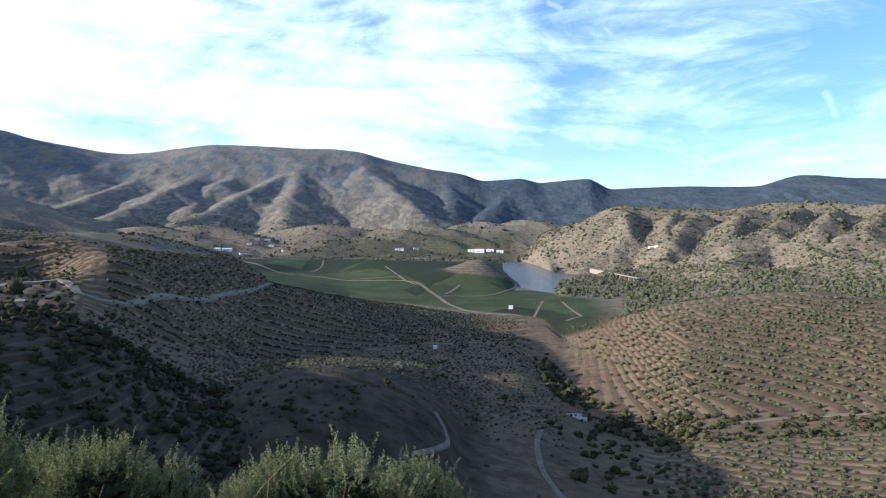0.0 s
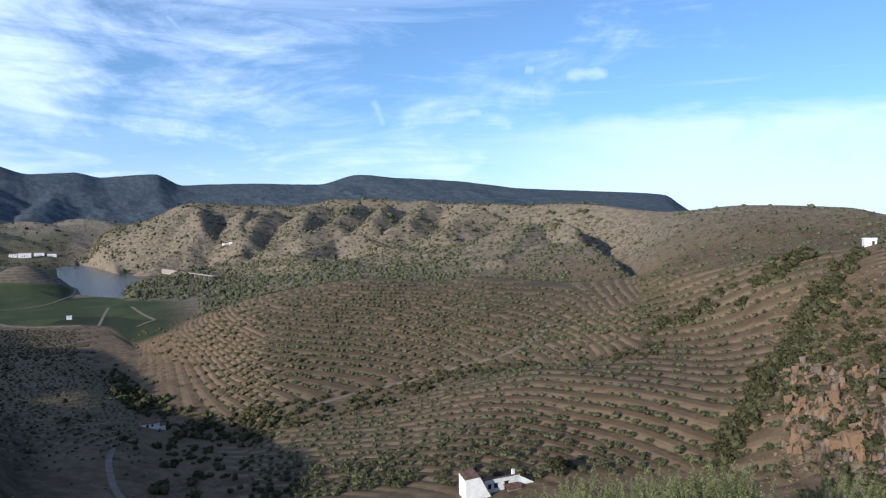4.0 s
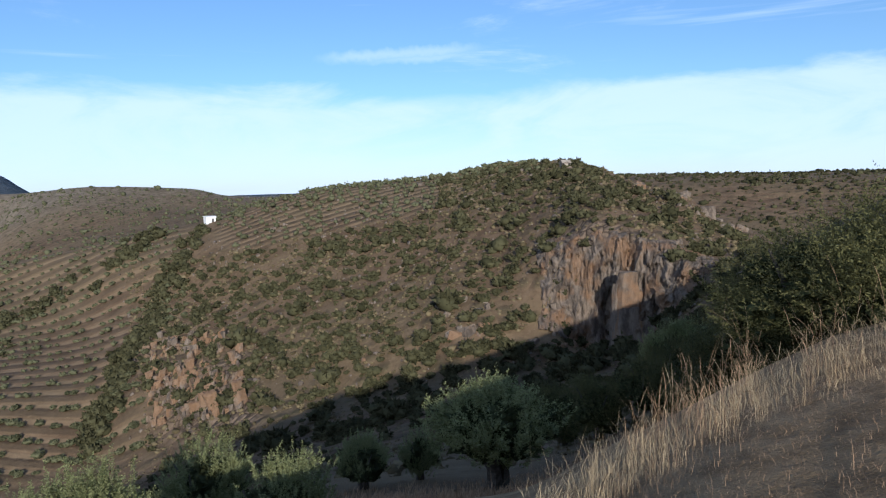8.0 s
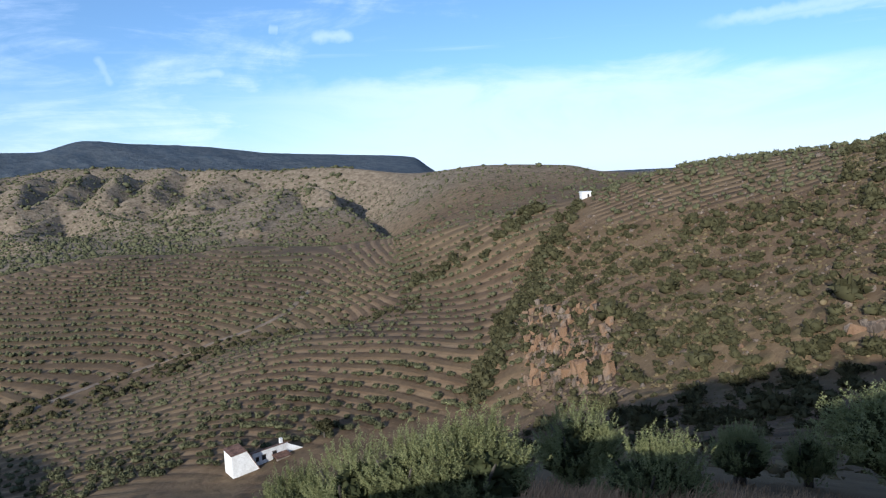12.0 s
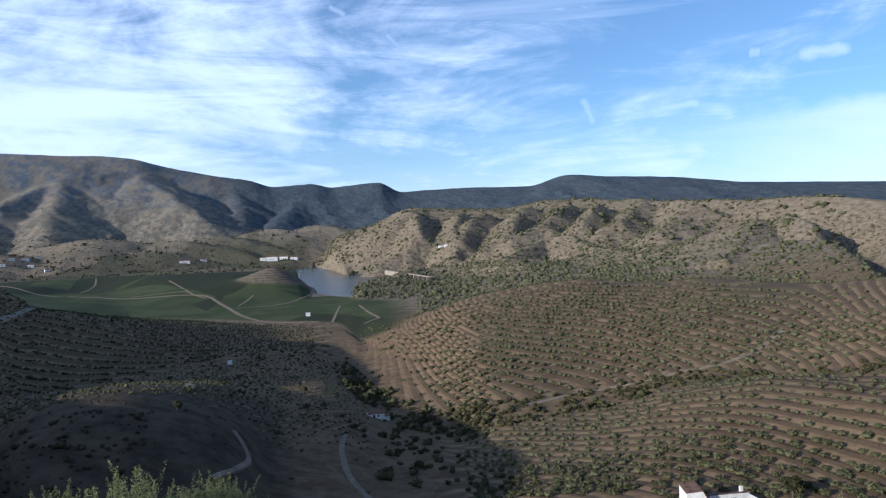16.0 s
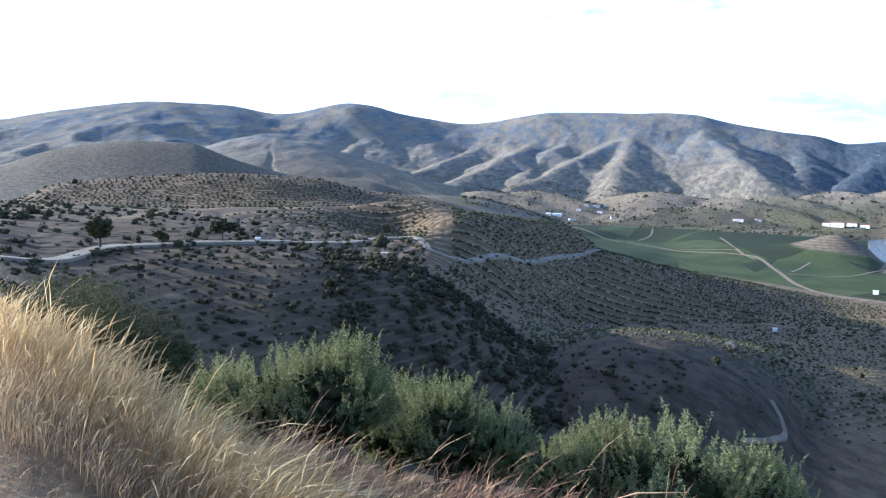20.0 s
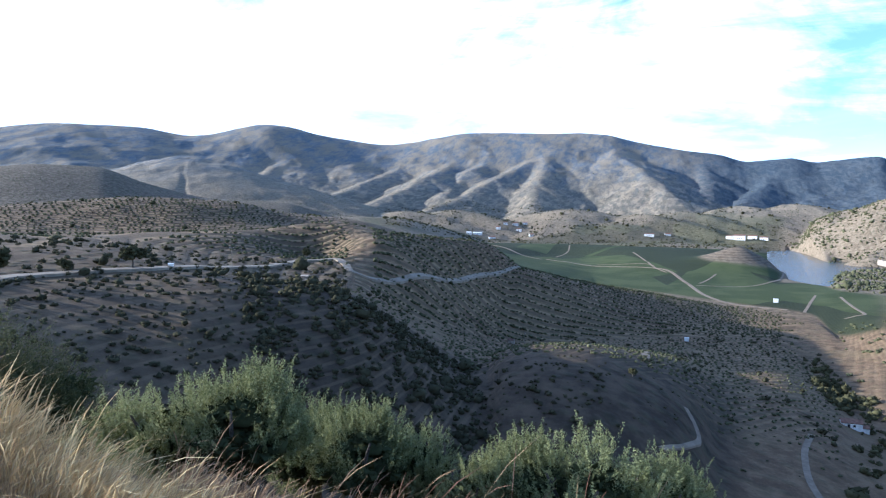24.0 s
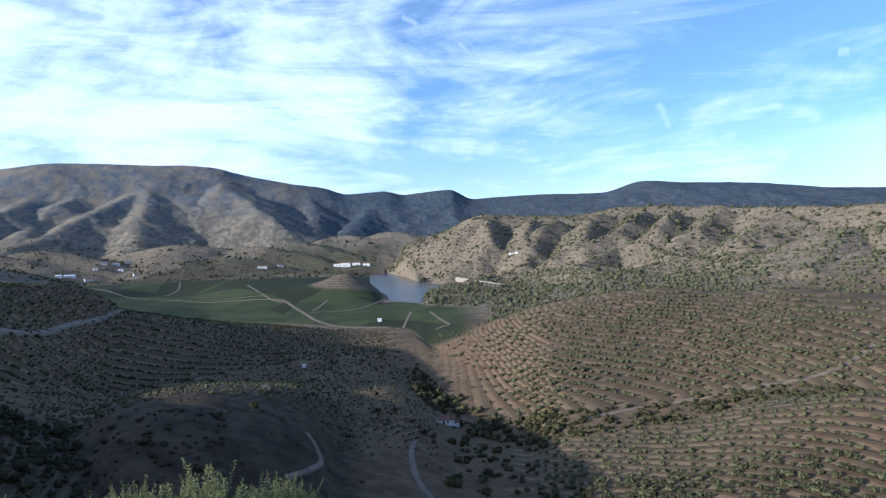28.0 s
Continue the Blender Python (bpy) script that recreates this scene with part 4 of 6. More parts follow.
# ---- road and tracks ----
def ribbon(name, route, width, mat, label, lift=0.25):
    """A way laid over the ground along bearings and distances."""
    pts = np.array(route, float)
    d = np.arange(len(pts))
    q = np.linspace(0, len(pts) - 1, (len(pts) - 1) * 14 + 1)
    xs, ys = -pts[:, 1] * np.sin(np.radians(pts[:, 0])), pts[:, 1] * np.cos(np.radians(pts[:, 0]))
    x, y = hermite(d, xs, q), hermite(d, ys, q)
    tx, ty = np.gradient(x), np.gradient(y)
    ln = np.hypot(tx, ty) + 1e-9
    nx, ny = -ty / ln, tx / ln
    bm = bmesh.new()
    prev = None
    side = np.array([-1, -0.5, 0.5, 1])
    gx, gy = x[:, None] + nx[:, None] * side * width / 2, y[:, None] + ny[:, None] * side * width / 2
    gz = land(np.degrees(np.arctan2(-gx, gy)).ravel(), np.hypot(gx, gy).ravel()).reshape(gx.shape)
    top = 0.55 * gz + 0.45 * gz.mean(1)[:, None] + lift
    for i in range(len(q)):
        row = [bm.verts.new((gx[i, 0], gy[i, 0], gz[i, 0] - 0.6))]
        row += [bm.verts.new((gx[i, j], gy[i, j], top[i, j] + (0.03 if j in (1, 2) else 0.0))) for j in range(4)]
        row.append(bm.verts.new((gx[i, 3], gy[i, 3], gz[i, 3] - 0.6)))
        if prev:
            for k in range(5):
                bm.faces.new((prev[k], row[k], row[k + 1], prev[k + 1]))
        prev = row
    bmesh.ops.recalc_face_normals(bm, faces=bm.faces)
    return tagged(part(name, bm, mat), label, "road" if mat is ASPHALT else "track", kind="structure")


def sighted(text, near, far):
    """A route given by bearing:elevation, dropped on the ground beyond a distance."""
    out = []
    for w in text.split():
        a, e = map(float, w.split(":"))
        out.append((a, reach(a, e, near, far)))
    return out


ribbon("road", [(63, 172), (59, 180), (56, 190), (52, 218), (47, 228), (42.7, 240), (38, 290), (34, 350), (31.4, 395), (29, 408)] + sighted("28.2:-4.5 27.7:-5.1 26.3:-5.64 23.6:-5.85 20.3:-5.76 17.4:-5.47 14.4:-4.83 13.6:-4.45", 340, 700), 4.4, ASPHALT, "pale country road winding along the hillside", 0.7)
for n, txt, w in (
    ("track", "16:-2.94 13.8:-3.67 12.9:-3.91 7.9:-4.56 2.4:-4.72 0.8:-5.67 -0.9:-6.74 -2.6:-7.2 -6.4:-7.45", 6.0),
    ("track", "7.6:-4.45 3.6:-4.31 3.1:-4.6", 3.4),
    ("track", "4.8:-3.4 3.1:-4.6 2.2:-4.96", 3.4),
    ("track", "0:-5.91 -4:-5.77 -5.9:-5.17 -6.1:-4.7", 3.4),
    ("track", "-1.4:-4.96 -0.2:-5.74", 3.4),
    ("track", "-8.2:-6.25 -7.5:-7.56", 3.4),
    ("track", "-9.8:-6.29 -11.3:-7.42 -10.1:-7.79", 3.4),
    ("track", "9.8:-2.9 10:-3.48 10.9:-3.87", 3.4),
):
    ribbon(n, sighted(txt, 800, 2400), w, DIRT, "pale dirt track between vineyard blocks", 0.3)
ribbon("track", sighted("0.7:-15.23 -0.05:-16.54 -0.3:-17.41 0.7:-18.06 2.5:-18.47", 170, 330), 2.3, DIRT, "dirt track curving round the bare knoll", 0.15)
ribbon("track", sighted("-8.2:-16.17 -7.8:-17.69 -8.2:-19.37 -9.4:-20.97 -10.1:-21.6", 170, 450), 2.2, DIRT, "dirt track down between olive plots", 0.15)
ribbon("track", sighted("3.9:-11.17 3.7:-12.52 3.9:-13.3", 300, 700), 3.5, DIRT, "dirt track through the valley orchards", 0.3)
ribbon("track", sighted("-21.4:-15.4 -27.2:-14.0 -34.3:-12.5 -40:-10.9 -42.8:-8.9", 240, 560), 3.5, DIRT, "dirt track along the foot of the orchard hill", 0.3)


# ---- buildings ----
def house(at, turn, w, d, h, rise, label, wall=LIME, roof=TILE, openings=(), category="house", rows=7, name="house", chimney=False, foot=2.5):
    ob = thing(name, at, turn, label, category)
    t = 0.35
    for y0, y1 in ((-d / 2, -d / 2 + t), (d / 2 - t, d / 2)):
        part("wall", fresh(((-w / 2, y0, -foot), (w / 2, y1, h)), bevel=0.03), wall, ob)
    for s in (-1, 1):
        bm = bmesh.new()
        x0, x1 = s * w / 2, s * (w / 2 - t)
        prof = [(-d / 2 + t, -foot), (d / 2 - t, -foot), (d / 2 - t, h), (0, h + rise), (-d / 2 + t, h)]
        a = [bm.verts.new((x0, y, z)) for y, z in prof]
        b = [bm.verts.new((x1, y, z)) for y, z in prof]
        bm.faces.new(a)
        bm.faces.new(b[::-1])
        for i in range(5):
            bm.faces.new((a[i], b[i], b[(i + 1) % 5], a[(i + 1) % 5]))
        bmesh.ops.recalc_face_normals(bm, faces=bm.faces)
        part("gable_wall", bm, wall, ob)
    run, pitch = math.hypot(d / 2 + 0.35, rise * (d / 2 + 0.35) / (d / 2)), math.atan2(rise, d / 2)
    for s in (0, 1):
        m = Matrix.Translation((0, 0, h + rise)) @ Matrix.Rotation(math.pi * s, 4, "Z") @ Matrix.Rotation(pitch, 4, "X")
        slab = fresh(((-w / 2 - 0.22, -run, 0.02), (w / 2 + 0.22, 0, 0.08 if rows > 1 else 0.3)))
        bmesh.ops.transform(slab, matrix=m, verts=slab.verts)
        slope = part("roof_slope", slab, roof, ob)
        for i in range(rows if rows > 1 else 0):
            course = fresh(((-w / 2 - 0.24, -run * (i + 1.1) / rows, 0.084), (w / 2 + 0.24, -run * i / rows, 0.15 + 0.008 * i)), bevel=0.02)
            bmesh.ops.transform(course, matrix=m, verts=course.verts)
            part("tile_course", course, roof, slope)
    for side, u, ow, sill, oh, kind in openings:
        if side in "fb":
            y = (-d / 2) if side == "f" else d / 2
            s = -1 if side == "f" else 1
            lo, hi = (u - ow / 2, y + s * 0.0, sill), (u + ow / 2, y + s * 0.05, sill + oh)
            fr = fresh(((u - ow / 2 - 0.12, y, sill - 0.1), (u - ow / 2, y + s * 0.09, sill + oh + 0.1)), ((u + ow / 2, y, sill - 0.1), (u + ow / 2 + 0.12, y + s * 0.09, sill + oh + 0.1)), ((u - ow / 2, y, sill + oh), (u + ow / 2, y + s * 0.09, sill + oh + 0.1)))
        else:
            x = (-w / 2) if side == "l" else w / 2
            s = -1 if side == "l" else 1
            lo, hi = (x, u - ow / 2, sill), (x + s * 0.05, u + ow / 2, sill + oh)
            fr = fresh(((x, u - ow / 2 - 0.12, sill - 0.1), (x + s * 0.09, u - ow / 2, sill + oh + 0.1)), ((x, u + ow / 2, sill - 0.1), (x + s * 0.09, u + ow / 2 + 0.12, sill + oh + 0.1)), ((x, u - ow / 2, sill + oh), (x + s * 0.09, u + ow / 2, sill + oh + 0.1)))
        op = part(kind, fresh((lo, hi)), DARK, ob)
        part(kind + "_frame", fr, STONE, op)
    if chimney:
        part("chimney", fresh(((w * 0.22, 0.1, h), (w * 0.22 + 0.7, 0.8, h + rise + 1.0)), bevel=0.04), wall, ob)
    return ob


def sight(az, r, el):
    p = bearing(az, r)
    p.z = EYE + r * math.tan(radians(el))
    return p


def solid(bm, ring, away, inset=Vector((0, 0, 0))):
    """A slab: a ring of corners pushed along a vector."""
    a = [bm.verts.new(p) for p in ring]
    b = [bm.verts.new(p + away) for p in ring]
    bm.faces.new(a)
    bm.faces.new(b[::-1])
    n = len(ring)
    for i in range(n):
        bm.faces.new((a[i], b[i], b[(i + 1) % n], a[(i + 1) % n]))
    bmesh.ops.recalc_face_normals(bm, faces=bm.faces)
    return bm


def tiled(ob, at, p, q, run, rows, name="roof_slope"):
    """A tiled slope under the edge p to q that falls along run."""
    side = (q - p).normalized()
    up = side.cross(run).normalized()
    up = up if up.z > 0 else -up
    p, q = p - side * 0.2, q + side * 0.2
    slope = part(name, solid(bmesh.new(), [p - at, q - at, q + run - at, p + run - at], up * 0.10), TILE, ob)
    for i in range(rows):
        f, g = i / rows, (i + 1.08) / rows
        lift = up * 0.104
        part("tile_course", solid(bmesh.new(), [p + run * f + lift - at, q + run * f + lift - at, q + run * g + lift - at, p + run * g + lift - at], up * (0.07 + 0.006 * (i % 3))), TILE, slope)


def old_farmhouse():
    """A long single-pitch house with its high wall to the valley, and a gabled outbuilding."""
    a, b, c = sight(-37.3, 180.0, -21.08), sight(-40.2, 184.9, -20.57), sight(-42.0, 187.0, -21.3)
    b.z = a.z
    down = Vector((0, 0, -1))
    fall, back = 1.75, Vector((-(b - a).y, (b - a).x, 0)).normalized() * 5.0
    back = back if back.dot(a.xy.to_3d()) > 0 else -back
    ob = thing("farmhouse", a + down * 3.7, 0, "whitewashed old farmhouse with worn tile roof below the olive trees", "house")
    at = ob.location.copy()
    n = back.normalized()
    along = (b - a).normalized()
    part("front_wall", solid(bmesh.new(), [p - at for p in (a, b, b + down * 9, a + down * 9)], n * 0.4), LIME, ob)
    for p in (a, b - along * 0.35):
        q = p + n * 0.404
        end = p + back
        part("end_wall", solid(bmesh.new(), [v - at for v in (q + down * 0.1, end + down * fall, end + down * 10, q + down * 10)], along * 0.35), LIME, ob)
    part("back_wall", solid(bmesh.new(), [v - at for v in (a + back + down * fall, b + back + down * fall, b + back + down * 10, a + back + down * 10)], n * 0.35), LIME, ob)
    part("yard_wall", solid(bmesh.new(), [v - at for v in (b + along * 0.004 + down * 0.3, c, c + down * 8, b + along * 0.004 + down * 9)], n * 0.35), LIME, ob)
    tiled(ob, at, a + Vector((0, 0, 0.05)), b + Vector((0, 0, 0.05)), back + down * fall, 8)
    length = (b - a).length
    out = -n * 0.05
    for kind, u, w, z0, z1 in (("door", 0.60, 1.2, 3.4, 1.1), ("window", 0.30, 1.1, 2.4, 1.2), ("window", 0.12, 0.9, 2.4, 1.3)):
        p = a + along * (length * u - w / 2)
        q = p + along * w
        op = part(kind, solid(bmesh.new(), [v - at for v in (p + down * z1, q + down * z1, q + down * z0, p + down * z0)], out), DARK, ob)
        part(kind + "_frame", solid(bmesh.new(), [v - at for v in (p - along * 0.14 + down * (z1 - 0.16), q + along * 0.14 + down * (z1 - 0.16), q + along * 0.14 + down * z1, p - along * 0.14 + down * z1)], out * 2.2), WOOD, op)
    part("chimney", solid(bmesh.new(), [v - at for v in (b + n * 2.6 - along * 0.9 + down * 3, b + n * 3.3 - along * 0.9 + down * 3, b + n * 3.3 - along * 0.1 + down * 3, b + n * 2.6 - along * 0.1 + down * 3)], Vector((0, 0, 3.6))), LIME, ob)
    # lean-to in front of the house
    lo = a + along * 5.5 - n * 2.4
    hi = a + along * 9.5 - n * 2.4
    part("shed_wall", solid(bmesh.new(), [v - at for v in (lo + down * 2.4, hi + down * 2.4, hi + down * 8, lo + down * 8)], n * 0.3), STONE, ob)
    tiled(ob, at, lo + n * 2.3 + down * 1.9, hi + n * 2.3 + down * 1.9, -n * 2.6 + down * 0.5, 3, "shed_roof")
    # outbuilding: its white gable looks up the slope
    l, m, r = sight(-35.65, 176.5, -21.03), sight(-36.85, 177.5, -20.78), sight(-37.75, 178.5, -22.2)
    ob = thing("outbuilding", l + down * 4.0, 0, "whitewashed stone outbuilding beside the old farmhouse", "outbuilding")
    at = ob.location.copy()
    wide = Vector((r.x - l.x, r.y - l.y, 0)).normalized()
    n = Vector((-wide.y, wide.x, 0))
    n = n if n.dot(l.xy.to_3d()) > 0 else -n
    part("gable_wall", solid(bmesh.new(), [v - at for v in (l, m, r, r + down * 6, l + down * 10)], n * 0.4), LIME, ob)
    far = n * 6.0
    part("gable_wall", solid(bmesh.new(), [v + far - at for v in (l, m, r, r + down * 6, l + down * 10)], n * 0.4), LIME, ob)
    for p, w in ((l, wide), (r, -wide)):
        part("side_wall", solid(bmesh.new(), [v - at for v in (p + n * 0.404 + down * 0.15, p + n * 5.996 + down * 0.15, p + n * 5.996 + down * 9, p + n * 0.404 + down * 9)], w * 0.3), LIME, ob)
    tiled(ob, at, m + n * 0.05, m + n * 6.3, (r - m) * 1.04, 6)
    tiled(ob, at, m + n * 0.05, m + n * 6.3, (l - m) * 1.04, 4)


old_farmhouse()
SMALL = (("f", -1.2, 0.9, 0.1, 1.9, "door"), ("f", 1.0, 0.8, 0.9, 0.9, "window"))


def small_house(az, el, near, far, w, d, h, rise, turn, label, wall=LIME, roof=TILE, category="house", name="house", rise_up=0.0, openings=SMALL):
    r = reach(az, el, near, far)
    at = spot(az, r, rise_up)
    return house(at, az + turn, w, d, h, rise, label, wall, roof, openings, category, 1, name, foot=3 + 0.002 * r)


small_house(-10.7, -15.3, 300, 520, 8.5, 5, 2.6, 1.2, 8, "small white farmhouse with red tile roof in the valley")
small_house(-11.5, -15.5, 300, 520, 4.0, 4, 2.2, 0.8, 8, "small white shed with red tile roof beside the farmhouse", category="shed", name="shed", openings=())
small_house(-65.7, -2.45, 250, 400, 4.6, 4.2, 2.9, 0.25, 15, "white flat-roofed hut on the terraced ridge", roof=LIME, category="hut", name="hut", openings=(("f", 0.9, 0.8, 0.1, 1.9, "door"),), rise_up=-0.2)
small_house(0.65, -10.2, 450, 750, 3.4, 3.0, 2.4, 0.3, 0, "tiny white hut among valley olive trees", roof=LIME, category="hut", name="hut", openings=())
small_house(-5.6, -6.9, 850, 1300, 6, 5, 4.2, 0.4, 0, "white cube hut standing in the vineyard", roof=LIME, category="hut", name="hut", openings=())
small_house(14.5, -10.9, 400, 600, 4.2, 3.2, 2.2, 0.5, -10, "pale stone hut beside a pole", STONE, TILE, "hut", "hut", openings=())
small_house(31.4, -5.3, 180, 300, 3.2, 2.6, 2.2, 0.4, -20, "grey stone hut on the dark spur", STONE, STONE, "hut", "hut", openings=())
small_house(41.6, -4.5, 225, 330, 1.5, 1.3, 1.3, 0.2, 0, "small white roadside hut", LIME, LIME, "hut", "hut", openings=())
small_house(-94.3, 1.1, 250, 330, 3.2, 2.8, 1.9, 0.8, 20, "ruined pale stone house on the hilltop", STONE, STONE, "ruin", "ruined_house")
small_house(-16.7, -1.85, 1500, 2400, 13, 8, 5, 2, 10, "cream country house on the dry upland")
small_house(-17.1, -1.75, 1500, 2400, 8, 6, 3.5, 1.5, -10, "low cream farm building on the dry upland", category="barn", name="barn")
FARHOUSE = (("f", -6, 2, 1.0, 2.2, "window"), ("f", 0, 2.4, 0.1, 3.2, "door"), ("f", 6, 2, 1.0, 2.2, "window"))
for az, el, w, d, h, rise, lab, roof in (
    (17.3, -2.05, 30, 12, 5.5, 2.5, "long white winery building with a tiled roof", LIME), (18.0, -2.0, 16, 10, 5, 2.5, "white winery store with pale roof", LIME), (16.1, -2.4, 20, 12, 6, 3, "white house at the edge of the vineyards", TILE),
    (15.0, -1.2, 16, 11, 6, 3, "cream village house under the mountain", TILE), (14.2, -1.3, 20, 11, 7, 3, "white village house under the mountain", TILE), (13.4, -1.2, 16, 10, 6, 3, "cream village house under the mountain", TILE),
    (12.9, -2.2, 14, 10, 6, 3, "white house among dark trees", TILE), (15.6, -1.6, 15, 10, 6, 3, "ochre village house under the mountain", TILE), (13.9, -1.75, 17, 10, 6, 3, "white village house under the mountain", TILE),
    (3.6, -2.1, 30, 14, 6, 3, "pale farm building on the plain", TILE), (2.2, -2.05, 18, 10, 5, 3, "pale farm building on the plain", TILE), (-3.0, -2.25, 34, 15, 10, 4, "white riverside building with a tiled roof", TILE), (-3.9, -2.2, 26, 14, 8, 3, "cream riverside building with tiled roof", TILE),
    (-4.7, -2.3, 24, 13, 8, 3, "pale riverside building with tiled roof", TILE), (-2.3, -2.2, 20, 12, 7, 3, "white riverside house with tiled roof", TILE)):
    small_house(az, el, 1900, 3300, w, d, h, rise, (az * 37) % 30 - 15, lab, LIME, roof, openings=FARHOUSE)


def viaduct():
    """Pale road embankment that runs into a short bridge on piers."""
    a, b = bearing(-12.1, 1690), bearing(-15.8, 1408)
    ob = thing("viaduct", ((a.x + b.x) / 2, (a.y + b.y) / 2, 14.5), math.degrees(math.atan2(b.y - a.y, b.x - a.x)), "pale concrete viaduct on slim piers by the river", "bridge")
    ln = (b - a).length
    part("deck", fresh(((-ln / 2, -4, 0), (ln / 2, 4, 1.2)), bevel=0.1), STONE, ob)
    part("abutment", fresh(((-ln / 2, -4.3, -9), (-ln * 0.08, 4.3, -0.05)), bevel=0.2), STONE, ob)
    for i in range(6):
        x = ln * (0.0 + 0.085 * i)
        part("pier", fresh(((x - 0.9, -3, -14), (x + 0.9, 3, -0.02)), bevel=0.15), STONE, ob)
    part("parapet", fresh(((-ln / 2, -4.1, 1.204), (ln / 2, -3.8, 1.9))), STONE, ob)


viaduct()


def quay():
    a, b = bearing(-5.4, 2420), bearing(-9.9, 2200)
    ob = thing("river_wall", ((a.x + b.x) / 2, (a.y + b.y) / 2, 5.0), math.degrees(math.atan2(b.y - a.y, b.x - a.x)), "long pale road wall above the river bank", "wall")
    ln = (b - a).length
    n = 9
    for i in range(n):
        part("wall_panel", fresh(((-ln / 2 + ln * i / n, -2, -9), (-ln / 2 + ln * (i + 1) / n - 0.6, 2, 1.5 + 0.5 * (i % 3))), bevel=0.15), STONE, ob)
    part("coping", fresh(((-ln / 2, -2.4, 2.6), (ln / 2, 2.4, 3.4)), bevel=0.1), STONE, ob)


quay()


def pole(az, r, h, label):
    ob = thing("utility_pole", spot(az, r), az, label, "pole", "poles along the valley")
    bm = bmesh.new()
    bmesh.ops.create_cone(bm, cap_ends=True, segments=8, radius1=0.16, radius2=0.1, depth=h + 1, matrix=Matrix.Translation((0, 0, h / 2 - 0.5)))
    part("post", bm, WOOD, ob)
    part("crossarm", fresh(((-0.9, -0.08, h - 0.7), (0.9, 0.08, h - 0.55)), bevel=0.02), WOOD, ob)
    for x in (-0.8, 0, 0.8):
        part("insulator", fresh(((x - 0.06, -0.06, h - 0.54), (x + 0.06, 0.06, h - 0.3)), bevel=0.02), LIME, ob)


pole(37.1, 300, 9, "weathered wooden utility pole beside the road")
pole(13.4, 475, 9, "weathered wooden utility pole in the valley")
pole(-1.2, 700, 9, "weathered wooden utility pole in the valley")

# ---- orchards, scrub and woods ----
near_field = orchard(-60.5, -18, 3.04, 4.75, 3.1, 0.92, 1.1, 101)
upper_field = orchard(-63.5, -49.5, 4.8, 6.95, 3.5, 0.92, 1.25, 102)
near_field = near_field[np.argsort(np.hypot(near_field[:, 0], near_field[:, 1]))]


def orchard_tree_meshes():
    out = []
    for s in range(4):
        v, f = lumps(np.zeros((1, 3)), np.ones(1), 4, 2, 0.75, 900 + s, 40)
        v[:, 2] += 0.15
        out.append(mesh_from("crown", v, f, OLIVE_FAR))
    bm = bmesh.new()
    bmesh.ops.create_cone(bm, cap_ends=True, segments=6, radius1=0.16, radius2=0.09, depth=0.9, matrix=Matrix.Translation((0, 0, 0.2)))
    tm = bpy.data.meshes.new("trunk")
    bm.to_mesh(tm)
    bm.free()
    tm.materials.append(BARK)
    return out, tm


CROWNS, TRUNK = orchard_tree_meshes()


def orchard_tree(i, x, y, z, s, label, group):
    ob = thing("olive_tree", (x, y, z), (i * 77) % 360, label, "tree", group)
    ob.scale = (s, s, s)
    for name, me in (("trunk", TRUNK), ("crown", CROWNS[i % 4])):
        c = new(name, me)
        c.parent = ob


for i, (x, y, z, s) in enumerate(near_field[:290]):
    orchard_tree(i, x, y, z, s, "small grey-green olive tree on a terraced slope", "olive trees on the near terraces")
rest = np.concatenate([near_field[290:], upper_field])
stuff("terrace_olives", rest[:, :3], rest[:, 3], OLIVE_FAR, "rows of small olive trees on terraces", "orchard", 3, 1, 0.8, 1)
f = np.concatenate([orchard(-47.5, -9.8, 5.12, 7.25, 4.0, 0.94, 1.75, 103), orchard(-52.5, -47.6, 5.3, 7.2, 4.0, 0.9, 1.6, 146)])
stuff("hill_olives", f[:, :3], f[:, 3], OLIVE_FAR, "olive rows following the contours of a round hill", "orchard", 2, 1, 0.75, 2)
f = np.concatenate([orchard(2, 26, 5.05, 6.95, 2.7, 0.95, 1.35, 104), orchard(-7.5, 2, 5.05, 6.75, 3.6, 0.8, 1.3, 145), orchard(14.5, 29, 6.95, 7.3, 4.0, 0.8, 1.3, 105)])
stuff("slope_olives", f[:, :3], f[:, 3], OLIVE_FAR, "dark olive rows on the shaded valley slope", "orchard", 2, 1, 0.75, 3)
f = np.concatenate([orchard(28, 62, 5.9, 9.1, 4.2, 0.8, 1.25, 106)])
stuff("plateau_olives", f[:, :3], f[:, 3], OLIVE_FAR, "thin olive rows on the low plateau", "orchard", 2, 1, 0.7, 4)
f = np.concatenate([orchard(-84, -67.2, 5.78, 6.4, 5.0, 0.93, 1.35, 107), orchard(-92, -66.5, 6.4, 7.1, 4.6, 0.95, 1.4, 108)])
stuff("ridge_olives", f[:, :3], f[:, 3], OLIVE_FAR, "dark olive trees lined along the ridge", "orchard", 2, 1, 0.85, 5)
f = np.concatenate([orchard(-10, 20, 4.08, 5.0, 2.6, 0.9, 0.85, 109), orchard(20, 29, 4.2, 5.05, 3.2, 0.88, 0.85, 155), orchard(-11, -1, 3.15, 4.08, 3.0, 0.9, 0.7, 156)])
stuff("valley_olives", f[:, :3], f[:, 3], OLIVE_FAR, "olive rows on the valley floor", "orchard", 2, 1, 0.75, 6)
